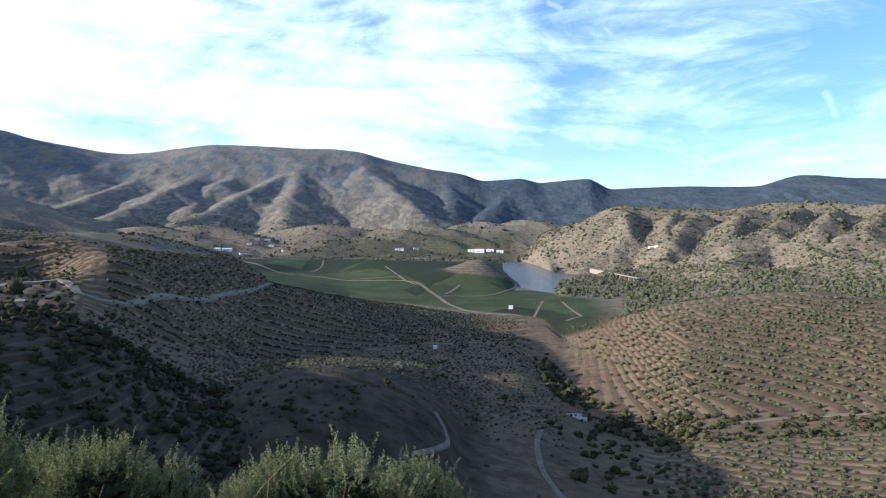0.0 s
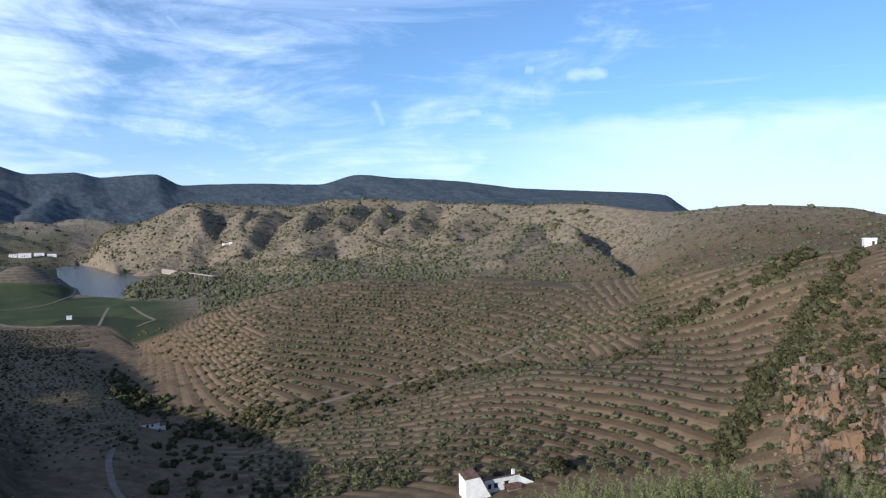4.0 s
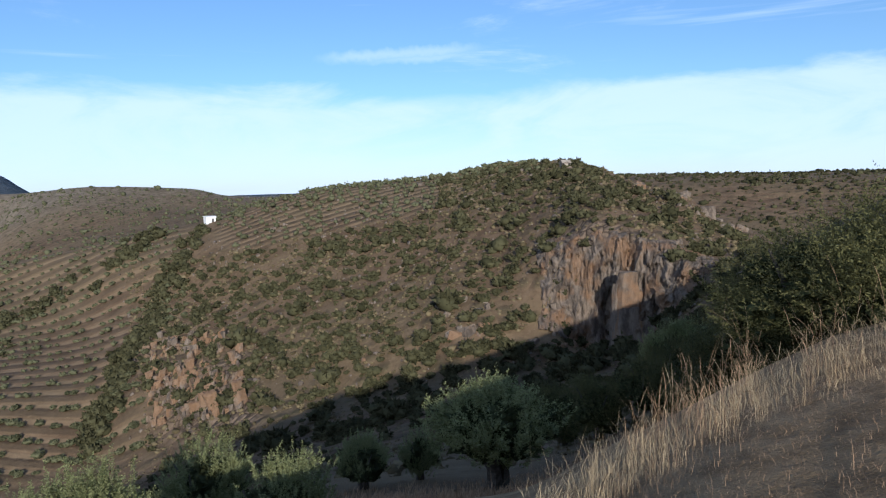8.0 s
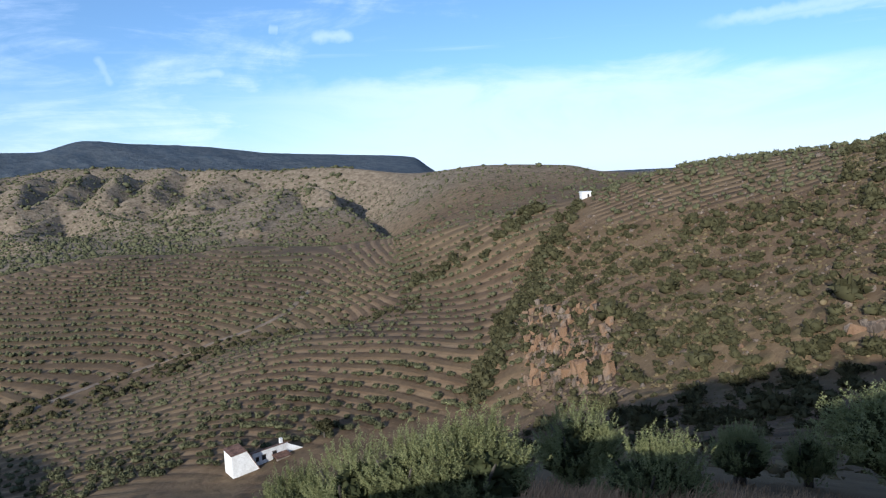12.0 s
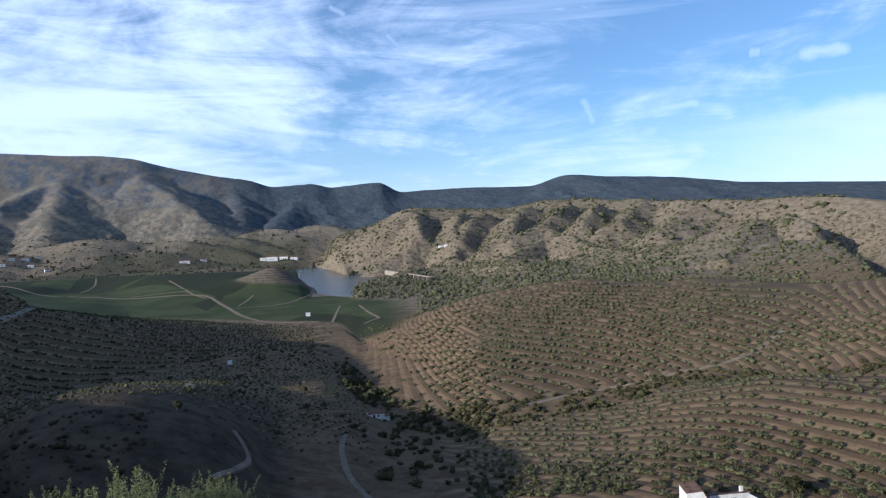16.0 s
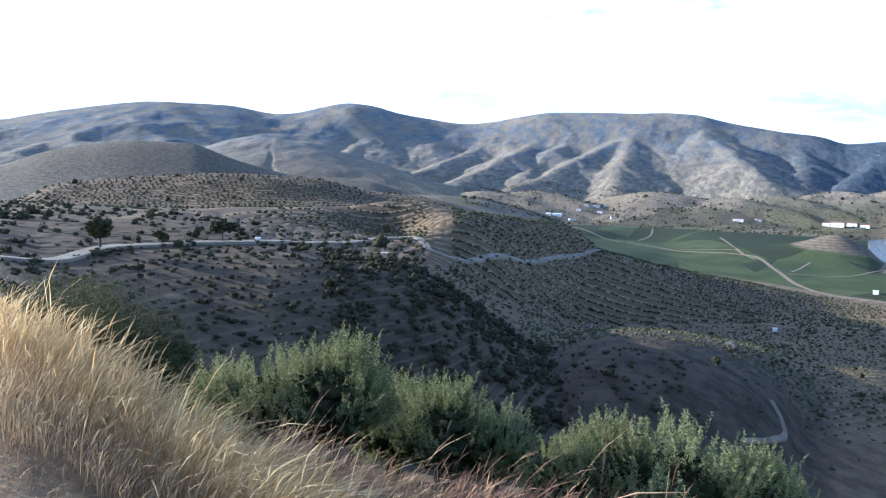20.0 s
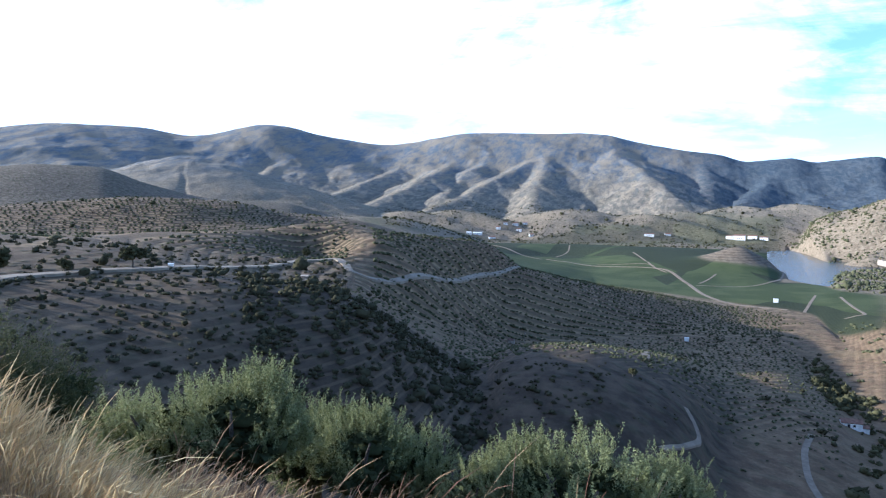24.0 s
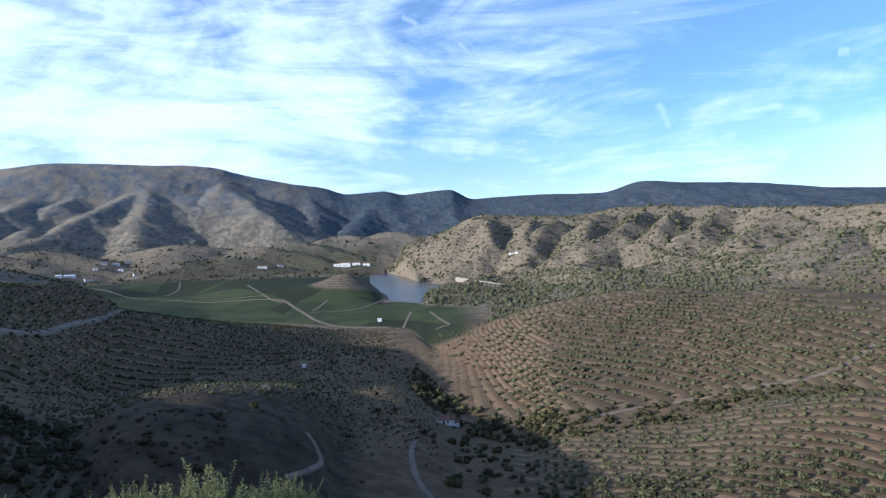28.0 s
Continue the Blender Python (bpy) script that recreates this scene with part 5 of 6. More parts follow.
f = np.concatenate([scatter(34, 60, 3.1, 4.2, 700, 0.6, 120, 0.25, 0.35), orchard(33, 60, 3.1, 4.2, 2.6, 0.8, 0.8, 142), scatter(17, 36, 3.1, 4.15, 1700, 0.95, 136, 0.2, 0.35), scatter(1, 22, 3.1, 4.05, 220, 0.55, 121, 0.3, 0.35), scatter(7, 19, 3.2, 4.0, 520, 0.7, 137, 0.3, 0.35)])
stuff("spur_scrub", f[:, :3], f[:, 3], SPUR_BRUSH, "low dark scrub dotted over the shaded spur", "scrub", 2, 1, 0.75, 7)
f = np.concatenate([scatter(28, 64, 4.05, 5.9, 190, 0.95, 122, 0.4, 0.35), scatter(-2, 27, 4.85, 5.1, 140, 0.9, 123, 0.4, 0.35), scatter(-10, 4, 4.1, 5.3, 50, 0.9, 124, 0.4, 0.35)])
stuff("valley_scrub", f[:, :3], f[:, 3], SPUR_BRUSH, "bushes along the road and the valley floor", "scrub", 2, 1, 0.8, 8)
f = orchard(30, 64, 10.15, 11.0, 8.0, 0.5, 0.75, 144, 3.0)
stuff("far_olives", f[:, :3], f[:, 3], OLIVE_FAR, "faint olive rows on rounded hills below the mountains", "orchard", 1, 1, 0.75, 13, 2)
# stream thicket and the green belts that climb from it
f = np.concatenate([scatter(-20, -8.2, 4.6, 5.15, 420, 1.6, 125, 0.3, 0.35), scatter(-52, -18, 4.68, 5.1, 620, 1.1, 126, 0.2, 0.3), scatter(-18, -11, 3.4, 4.6, 200, 1.2, 127, 0.4, 0.35)])
stuff("stream_thicket", f[:, :3], f[:, 3], SHRUB, "dense green thicket along the stream", "thicket", 3, 1, 0.85, 9)
# dry upland beyond the orchard hill
f = np.concatenate([scatter(-47, -9.0, 8.3, 11.2, 70, 2.0, 128, 0.3, 0.4), scatter(-70, -47, 8.3, 10.8, 90, 1.25, 148, 0.3, 0.4), scatter(-9.2, -6.6, 10.3, 11.1, 90, 2.2, 143, 0.3, 0.4), scatter(-36, -14.5, 7.45, 10.0, 150, 1.4, 129, 0.35, 0.45), scatter(-14.5, -9.3, 8.45, 10.0, 130, 1.4, 160, 0.35, 0.45)])
stuff("upland_scrub", f[:, :3], f[:, 3], OLIVE_FAR, "holm oak scrub over the dry upland", "scrub", 1, 1, 0.8, 10, 1)
f = np.concatenate([scatter(-126, -96, 7.6, 10.5, 240, 1.05, 130, 0.3, 0.35), scatter(-12, 25, 10.6, 12.2, 28, 1.5, 131, 0.9, 0.45), scatter(30, 64, 7.3, 9.6, 7, 1.4, 135, 0.6, 0.4)])
stuff("far_scrub", f[:, :3], f[:, 3], SHRUB, "dark bushes on the far ridge and plain", "scrub", 1, 1, 0.8, 11, 3)
f = np.concatenate([scatter(-14, 62, 12.3, 13.2, 6, 1.1, 153, 0.6, 0.4), scatter(-8, 32, 11.0, 12.3, 14, 1.1, 154, 0.6, 0.4)])
stuff("mountain_scrub", f[:, :3], f[:, 3], OLIVE_FAR, "sparse dark trees on the mountain slopes", "scrub", 1, 1, 0.7, 15, 0)
# the scrub hill
hill = np.concatenate([scatter(-110, -84, 3.15, 6.6, 1000, 0.75, 132, 0.2, 0.45), scatter(-84, -60, 3.15, 5.7, 1000, 0.75, 141, 0.2, 0.45), scatter(-98, -84, 4.6, 6.8, 200, 1.25, 133, 0.3, 0.3), scatter(-84, -62, 3.4, 5.7, 160, 1.3, 138, 0.35, 0.3), scatter(-106, -66, 2.7, 4.0, 260, 1.2, 134, 0.3, 0.35)])
f = np.concatenate([scatter(-112, -58, 2.12, 3.1, 220, 0.65, 157, 0.4, 0.4), scatter(-106, -60, 2.6, 3.2, 160, 1.0, 158, 0.4, 0.3)])
stuff("terrace_scrub", f[:, :3], f[:, 3], SHRUB, "dark bushes on the slope below the olive terrace", "scrub", 3, 1, 0.8, 16, 20)
f = scatter(-112, -56, 2.05, 3.15, 2600, 0.24, 159, 0.3, 0.4)
stuff("low_brush", f[:, :3], f[:, 3], DRY_BRUSH, "low dry brush and thistles on the terrace", "brush", 1, 1, 0.7, 17, 8)
belt = []
rng = np.random.default_rng(5)
for a0, e0, a1, e1, n in ((-65.0, -3.3, -62.8, -5.9, 26), (-62.8, -5.9, -61.2, -9.6, 26), (-61.2, -9.6, -59.2, -12.3, 26), (-59.2, -12.3, -55.8, -19, 60), (-51, -9.2, -58.4, -5.5, 40), (-58.4, -5.5, -62, -3.3, 26)):
    for _ in range(n):
        u = rng.random()
        a, e = a0 + (a1 - a0) * u + rng.normal(0, 0.35), e0 + (e1 - e0) * u + rng.normal(0, 0.3)
        q = spot(a, reach(a, min(e, -2.2), 140, 430))
        belt.append((*q, rng.uniform(1.2, 2.6)))
hill = np.concatenate([hill, np.array(belt)])
hill = hill[np.argsort(np.hypot(hill[:, 0], hill[:, 1]))]
SHRUBS = []
for s in range(5):
    v, fc = lumps(np.zeros((1, 3)), np.ones(1), 6, 2, 0.8, 950 + s, 50)
    SHRUBS.append(mesh_from("shrub", v, fc, SHRUB))
for i, (x, y, z, s) in enumerate(hill[:280]):
    ob = new("shrub", SHRUBS[i % 5])
    ob.matrix_basis = Matrix.Translation((x, y, z)) @ pose(0, 0, 0, 0, 0, (i * 67) % 360)
    ob.scale = (s, s, s * (0.85 + 0.3 * ((i * 13) % 7) / 7))
    tagged(ob, "rounded dark green shrub on the rocky hillside", "shrub", "shrubs on the rocky hill")
rest = hill[280:]
stuff("hill_scrub", rest[:, :3], rest[:, 3], SHRUB, "dark green shrubs dotted over a dry hill", "scrub", 3, 1, 0.85, 12, 24)
f = np.concatenate([scatter(-110, -84, 3.1, 6.9, 2300, 0.36, 151, 0.3, 0.4), scatter(-84, -59.5, 3.1, 5.8, 2300, 0.36, 152, 0.3, 0.4)])
stuff("low_brush", f[:, :3], f[:, 3], DRY_BRUSH, "low dry brown thyme and broom over the rocky hill", "brush", 1, 1, 0.75, 14, 4)


def broad_tree(az, r, h, label, squash=1.0):
    """A roadside tree with a forked trunk and an uneven crown."""
    ob = thing("tree", spot(az, r), 0, label, "tree")
    bm = bmesh.new()
    bmesh.ops.create_cone(bm, cap_ends=True, segments=8, radius1=0.05 * h, radius2=0.03 * h, depth=h * 0.5, matrix=Matrix.Translation((0, 0, h * 0.22)))
    for k in range(3):
        bmesh.ops.create_cone(bm, cap_ends=True, segments=6, radius1=0.028 * h, radius2=0.01 * h, depth=h * 0.4, matrix=Matrix.Rotation(k * 2.1, 4, "Z") @ Matrix.Translation((0.1 * h, 0, h * 0.55)) @ Matrix.Rotation(0.5, 4, "Y"))
    part("trunk", bm, BARK, ob)
    rng = np.random.default_rng(int(az * 10 + 1000))
    n = 64
    d = rng.normal(0, 1, (n, 3))
    d = d / np.linalg.norm(d, axis=1)[:, None] * rng.uniform(0.4, 1, (n, 1))
    c = d * np.array([0.36 * h * squash, 0.36 * h * squash, 0.27 * h]) + np.array([0, 0, h * 0.6])
    v, fc = lumps(c, np.full(n, 0.125 * h), 2, 1, 0.8, int(az * 10 + 2000), 20)
    o = new("crown", mesh_from("crown", v, fc, SHRUB))
    o.parent = ob


broad_tree(44.3, 236, 7.5, "dark round roadside tree with a wide crown", 1.4)
broad_tree(53.0, 214, 9.0, "tall dark roadside tree beside the road bend")
broad_tree(48.8, 226, 4.5, "low round roadside tree", 1.3)
broad_tree(31.3, 402, 7.0, "yellowing slender tree behind the road", 0.7)
broad_tree(4.7, 236, 3.6, "small lone tree on the edge of the bare knoll")
broad_tree(-43.2, 190, 5.5, "dark dense tree beside the old farmhouse", 1.2)


# ---- the crag ----
def rock_meshes():
    out = []
    for s in range(7):
        rng = np.random.default_rng(300 + s)
        bm = bmesh.new()
        pts = rng.uniform(-1, 1, (16, 3)) * np.array([1, 0.8, 1])
        for p in pts:
            bm.verts.new(p)
        res = bmesh.ops.convex_hull(bm, input=bm.verts)
        bmesh.ops.delete(bm, geom=list({g for g in res["geom_interior"] + res["geom_unused"] if isinstance(g, bmesh.types.BMVert)}), context="VERTS")
        me = bpy.data.meshes.new("rock")
        bm.to_mesh(me)
        bm.free()
        out.append(me)
    return out


def rock_material(name, rust):
    m, t, b = material(name, 0.92, 0.15)
    pos = node(t, "ShaderNodeNewGeometry").outputs["Position"]
    rnd = node(t, "ShaderNodeObjectInfo").outputs["Random"]
    n1 = clouds(t, mapped(t, pos, (1, 1, 0.3)), 0.5, 7.0, 0.7)
    n2 = clouds(t, pos, 2.5, 6.0, 0.7)
    col = mix(t, ramp(t, n1, 0.36, 0.62), (0.090, 0.070, 0.054), (0.25, 0.196, 0.146))
    col = mix(t, ramp(t, maths(t, "ADD", clouds(t, pos, 0.16, 4.0), maths(t, "MULTIPLY", rnd, 0.3)), 0.68 - rust, 0.88 - rust, 0.0, 0.65), col, (0.27, 0.150, 0.072))
    col = mix(t, ramp(t, n2, 0.5, 0.75, 0.0, 0.6), col, (0.09, 0.075, 0.06))
    t.links.new(col, b.inputs["Base Color"])
    bp = node(t, "ShaderNodeBump", {"Strength": 0.9, "Distance": 0.5, "Height": maths(t, "ADD", n1, n2)})
    t.links.new(bp.outputs[0], b.inputs["Normal"])
    return m


ROCKY, RUSTY = rock_material("crag_rock", 0.03), rock_material("rusty_rock", 0.18)
ROCKS = rock_meshes()
RUST_ROCKS = [me.copy() for me in ROCKS]
for grey, red in zip(ROCKS, RUST_ROCKS):
    grey.materials.append(ROCKY)
    red.materials.append(RUSTY)


def crag(name, label, spots, category="crag", rocks=ROCKS):
    first = spots[0]
    ob = thing(name, first[:3], 0, label, category)
    rng = np.random.default_rng(len(spots))
    for i, (x, y, z, sx, sz, turn) in enumerate(spots):
        o = new("rock", rocks[i % len(rocks)])
        o.parent = ob
        o.matrix_basis = Matrix.Translation((x - first[0], y - first[1], z - first[2])) @ pose(0, 0, 0, rng.uniform(-12, 12), rng.uniform(-14, 14), turn + rng.uniform(-35, 35))
        o.scale = (sx, sx * 0.8, sz)


def crag_spots(a0, a1, e0, e1, n, size, tall, seed, near=100, far=330, shape=None):
    rng = np.random.default_rng(seed)
    out = []
    while len(out) < n:
        a, e = rng.uniform(a0, a1), rng.uniform(e0, e1)
        if shape and not shape(a, e):
            continue
        q = spot(a, reach(a, e, near, far))
        s = size * math.exp(rng.normal(0, 0.35))
        out.append((q.x, q.y, q.z - 0.35 * s, s, s * tall, a))
    return out


def cells(u, v, seed):
    """Uneven blocks over a plane: the number of the block and the place within it."""
    iu, iv = np.floor(u), np.floor(v)
    best, own, du, dv = np.full(u.shape, 1e9), np.zeros(u.shape), np.zeros(u.shape), np.zeros(u.shape)
    for a in (-1, 0, 1):
        for b in (-1, 0, 1):
            cu, cv = iu + a, iv + b
            pu, pv = cu + hashed(cu, cv, seed), cv + hashed(cu, cv, seed + 1)
            d = (u - pu) ** 2 + (v - pv) ** 2
            near = d < best
            best, own = np.where(near, d, best), np.where(near, hashed(cu, cv, seed + 2), own)
            du, dv = np.where(near, u - pu, du), np.where(near, v - pv, dv)
    return own, du, dv


def rock_face():
    """The steep face: blocks and ribs of rock that stand out of the slope."""
    az = np.arange(-106.0, -90.8, 0.055)
    v = np.linspace(3.86, 5.4, 88)
    ks = np.arange(len(LIE))
    rs = lines_at(az)[0]
    r = np.stack([np.interp(v, ks, row) for row in rs])
    a = np.repeat(az[:, None], len(v), 1)
    z, k, x, y = (q.reshape(r.shape) for q in land(a.ravel(), r.ravel(), True))
    el = np.degrees(np.arctan2(z - EYE, r))
    n = fractal(a / 1.1, el / 1.1, 4, 71)
    mask = smooth(-106.0, -104.2, a + 0.8 * n) * (1 - smooth(-93.2, -91.4, a + 1.2 * n)) * smooth(-15.5, -14.0, el + n) * (1 - smooth(-4.9, -3.7, el + 0.9 * n + 0.10 * np.abs(a + 98)))
    across, high = a * 2.75 + 0.22 * z, z - EYE
    across = across + 0.9 * fractal(across / 2.2, high / 3.0, 4, 73)
    high = high + 1.6 * fractal(across / 1.6, high / 2.5, 4, 74)
    b1, u1, v1 = cells(across / 2.4, high / 10.0, 81)
    b2, u2, v2 = cells(across / 1.0, high / 3.4, 91)
    b3, u3, v3 = cells(across / 0.45, high / 1.0, 101)
    out = 1.1 * b1 + 1.3 * u1 * (b1 - 0.4) + 1.0 * b2 + 0.9 * u2 * (b2 - 0.4) - 0.6 * v2 + 0.75 * b3 - 0.4 * v3 + 0.5 * fractal(across / 0.9, high / 1.2, 3, 79) + 1.8 * fractal(across / 5, high / 7, 5, 77, True)
    # the dark cleft beside the free pillar
    out = out - 3.2 * np.exp(-((a + 97.6) / 0.35) ** 2) * smooth(-16, -12, el) * (1 - smooth(-9.2, -8.0, el))
    out = mask * (0.2 + out) - (1 - mask) * 1.6
    x, y = x + out * np.sin(np.radians(a)), y - out * np.cos(np.radians(a))
    idx = np.arange(x.size).reshape(x.shape)
    quads = np.stack([idx[:-1, :-1], idx[:-1, 1:], idx[1:, 1:], idx[1:, :-1]], -1).reshape(-1, 4)
    first = spot(-98.0, 150.0)
    me = mesh_from("face", np.stack([x, y, z], -1).reshape(-1, 3) - np.array(first), quads, ROCKY)
    if sum(p.normal.x * first.x + p.normal.y * first.y for p in list(me.polygons)[::200]) > 0:
        me.flip_normals()
    return first, me


def build_crag():
    first, me = rock_face()
    ob = thing("crag", first, 0, "steep brown rock face with orange streaks and ledges", "crag")
    new("face", me).parent = ob
    rng = np.random.default_rng(46)
    for i, (x, y, z, sx, sz, turn) in enumerate(crag_spots(-105.2, -91.6, -13.5, -4.4, 90, 0.7, 1.1, 41, shape=lambda a, e: e < -3.9 - 0.12 * abs(a + 98))):
        o = new("rock", ROCKS[i % len(ROCKS)])
        o.parent = ob
        push = 1.4 * np.array([x, y]) / math.hypot(x, y)
        o.matrix_basis = Matrix.Translation((x - first.x - push[0], y - first.y - push[1], z - first.z)) @ pose(0, 0, 0, rng.uniform(-12, 12), rng.uniform(-14, 14), turn + rng.uniform(-35, 35))
        o.scale = (sx, sx * 0.8, sz)


build_crag()


def rock_pillar(az, r, top, wide):
    """A split prism of grey rock that stands free in front of the face."""
    at = spot(az, r, -3.0)
    h = EYE + r * math.tan(radians(top)) - at.z
    rng = np.random.default_rng(42)
    ob = thing("rock_pillar", at, az, "tall grey rock pillar standing out of the crag", "crag")
    for i, (px, w, hh) in enumerate(((0.0, 1.0, 1.0), (-0.42, 0.6, 0.86), (0.40, 0.62, 0.78), (0.1, 0.9, 0.6))):
        bm = bmesh.new()
        rings = []
        for s in np.linspace(0, 1, 9):
            k = wide * 0.5 * w * (1.05 - 0.32 * s ** 2)
            rings.append([bm.verts.new((px * wide * 0.7 + k * math.cos(a) * rng.uniform(0.82, 1.1) + 0.5 * s, (-1.2 if i == 3 else 0.0) + 0.8 * k * math.sin(a) * rng.uniform(0.82, 1.1), h * hh * s + rng.normal(0, 0.12))) for a in np.linspace(0.4, 6.68, 9)[:-1]])
        for lo, hi in zip(rings, rings[1:]):
            for j in range(8):
                bm.faces.new((lo[j], lo[(j + 1) % 8], hi[(j + 1) % 8], hi[j]))
        bm.faces.new(rings[-1])
        part("rock", bm, ROCKY, ob)


rock_pillar(-99.0, 148, -7.3, 6.0)
crag("rock_outcrop", "orange-brown rock outcrop at the foot of the hill", crag_spots(-67.5, -60.4, -17.5, -11.0, 230, 0.9, 2.5, 43), "crag", RUST_ROCKS)
crag("rock_outcrop", "brown rock slabs among shrubs", crag_spots(-88, -84.5, -13, -9.5, 18, 1.3, 1.3, 44))
for az, el, n, s in ((-94.9, 1.2, 6, 1.3), (-100.0, -0.3, 4, 1.6), (-103.6, -1.2, 7, 1.9), (-105.2, -2.4, 6, 1.7), (-107, -3.6, 6, 1.8)):
    crag("boulder_group", "pale weathered boulders on the hill's shoulder", crag_spots(az - 0.5, az + 0.5, el - 0.5, el - 0.1, n, s, 1.2, int(az * -7), 150, 330), "boulders")


# ---- olive trees, bushes and grass close to the viewer ----
def leaf_cards(pos, direction, length, width, rng):
    """Narrow pointed leaves, two triangles each, as vertices and faces."""
    n = len(pos)
    side = np.cross(direction, rng.normal(0, 1, (n, 3)))
    side /= np.linalg.norm(side, axis=1)[:, None] + 1e-9
    mid = pos + direction * (length * 0.5)[:, None]
    tip = pos + direction * length[:, None]
    v = np.stack([pos, mid + side * width[:, None], tip, mid - side * width[:, None]], 1).reshape(-1, 3)
    f = np.arange(n * 4).reshape(n, 4)
    return v, f


def shoots(rng, count, spread, height, leaves, leaf, upward=0.9, length=0.5, low=0.15, mid=0.46, half=0.42):
    """A crown of leafy shoots: each starts on the crown's body and grows out and up."""
    lobe = rng.normal(0, 1, (18, 3))
    lobe[:, 2] = lobe[:, 2] * 0.8 + 0.3
    lobe /= np.linalg.norm(lobe, axis=1)[:, None]
    own = rng.integers(0, 18, count)
    d = lobe[own] + rng.normal(0, 0.26, (count, 3))
    d /= np.linalg.norm(d, axis=1)[:, None]
    bumps = rng.uniform(0.78, 1.14, 18)[own] + rng.normal(0, 0.05, count)
    start = d * (rng.uniform(0.55, 0.95, count) * bumps)[:, None] * np.array([spread, spread, height * half]) + np.array([0, 0, height * mid])
    grow = d * 0.55 + np.array([0, 0, upward]) + rng.normal(0, 0.2, (count, 3))
    grow /= np.linalg.norm(grow, axis=1)[:, None]
    ln = length * np.exp(rng.normal(0, 0.2, count)) * (0.75 + 0.5 * np.clip(d[:, 2], 0, 1))
    u = np.tile(np.linspace(0.05, 1, leaves), (count, 1)) + rng.uniform(-0.03, 0.03, (count, leaves))
    p = start[:, None] + grow[:, None] * (u * ln[:, None])[..., None] + rng.normal(0, 0.026, (count, leaves, 3)) * (1.25 - u)[..., None]
    out = rng.normal(0, 1, (count, leaves, 3))
    out -= (out * grow[:, None]).sum(-1)[..., None] * grow[:, None]
    out /= np.linalg.norm(out, axis=2)[..., None]
    ld = out * 0.8 + grow[:, None] * 0.75
    ld /= np.linalg.norm(ld, axis=2)[..., None]
    p, ld = p.reshape(-1, 3), ld.reshape(-1, 3)
    m = len(p)
    taper = (1.15 - 0.5 * u).reshape(-1)
    v, f = leaf_cards(p, ld, leaf * taper * rng.uniform(0.75, 1.2, m), leaf * 0.13 * rng.uniform(0.8, 1.3, m), rng)
    return v, f[p[:, 2] > low]


def limbs(rng, spread, height):
    bm = bmesh.new()
    for k in range(4):
        a = k * 1.57 + rng.uniform(-0.4, 0.4)
        pts = [Vector((0.1 * math.cos(a), 0.1 * math.sin(a), -0.25)), Vector((0.12 * math.cos(a), 0.12 * math.sin(a), height * 0.22)), Vector((spread * 0.35 * math.cos(a), spread * 0.35 * math.sin(a), height * 0.45)), Vector((spread * 0.6 * math.cos(a + 0.3), spread * 0.6 * math.sin(a + 0.3), height * 0.75))]
        rad = [0.16, 0.11, 0.06, 0.02]
        prev = None
        for p, r in zip(pts, rad):
            ring = [bm.verts.new(p + Vector((r * math.cos(t), r * math.sin(t), 0))) for t in np.linspace(0, 2 * math.pi, 7)[:-1]]
            if prev:
                for i in range(6):
                    bm.faces.new((prev[i], prev[(i + 1) % 6], ring[(i + 1) % 6], ring[i]))
            prev = ring
    return bm


def make_tree_kind(seed, spread, height, count, leaves, leaf, mat, bodies, upward=0.9, length=0.5, name="olive_tree", low=0.15, mid=0.46, half=0.42, body=0.24):
    """Meshes of one kind of near tree: limbs, crown of shoots and the dense inner foliage, coloured dark as shade."""
    rng = np.random.default_rng(seed)
    bm = limbs(rng, spread, height)
    tm = bpy.data.meshes.new("trunk")
    bm.to_mesh(tm)
    bm.free()
    tm.materials.append(BARK)
    v, f = shoots(rng, count, spread, height, leaves, leaf, upward, length, low, mid, half)
    crown = mesh_from("crown", v, f, mat)
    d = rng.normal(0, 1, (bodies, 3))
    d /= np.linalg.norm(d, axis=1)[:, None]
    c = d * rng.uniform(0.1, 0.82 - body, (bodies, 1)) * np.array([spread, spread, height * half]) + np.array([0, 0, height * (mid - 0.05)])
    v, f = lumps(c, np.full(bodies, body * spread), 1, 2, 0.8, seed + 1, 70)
    inner = mesh_from("inner_foliage", v, f, INNER_SHADE)
    return tm, crown, inner


KINDS = {
    "olive": [make_tree_kind(500 + s, 1.2, 2.9, 560, 72, 0.062, OLIVE, 54, 1.15, 0.44) for s in range(3)],
    "round": [make_tree_kind(540, 1.35, 2.9, 900, 30, 0.085, OLIVE, 80, 0.8, 0.36, low=0.7, mid=0.58, half=0.30)],
    "bush": [make_tree_kind(520 + s, 1.7, 3.2, 2300, 22, 0.052, BUSH, 90, 0.5, 0.40, low=0.02, body=0.16) for s in range(2)],
}


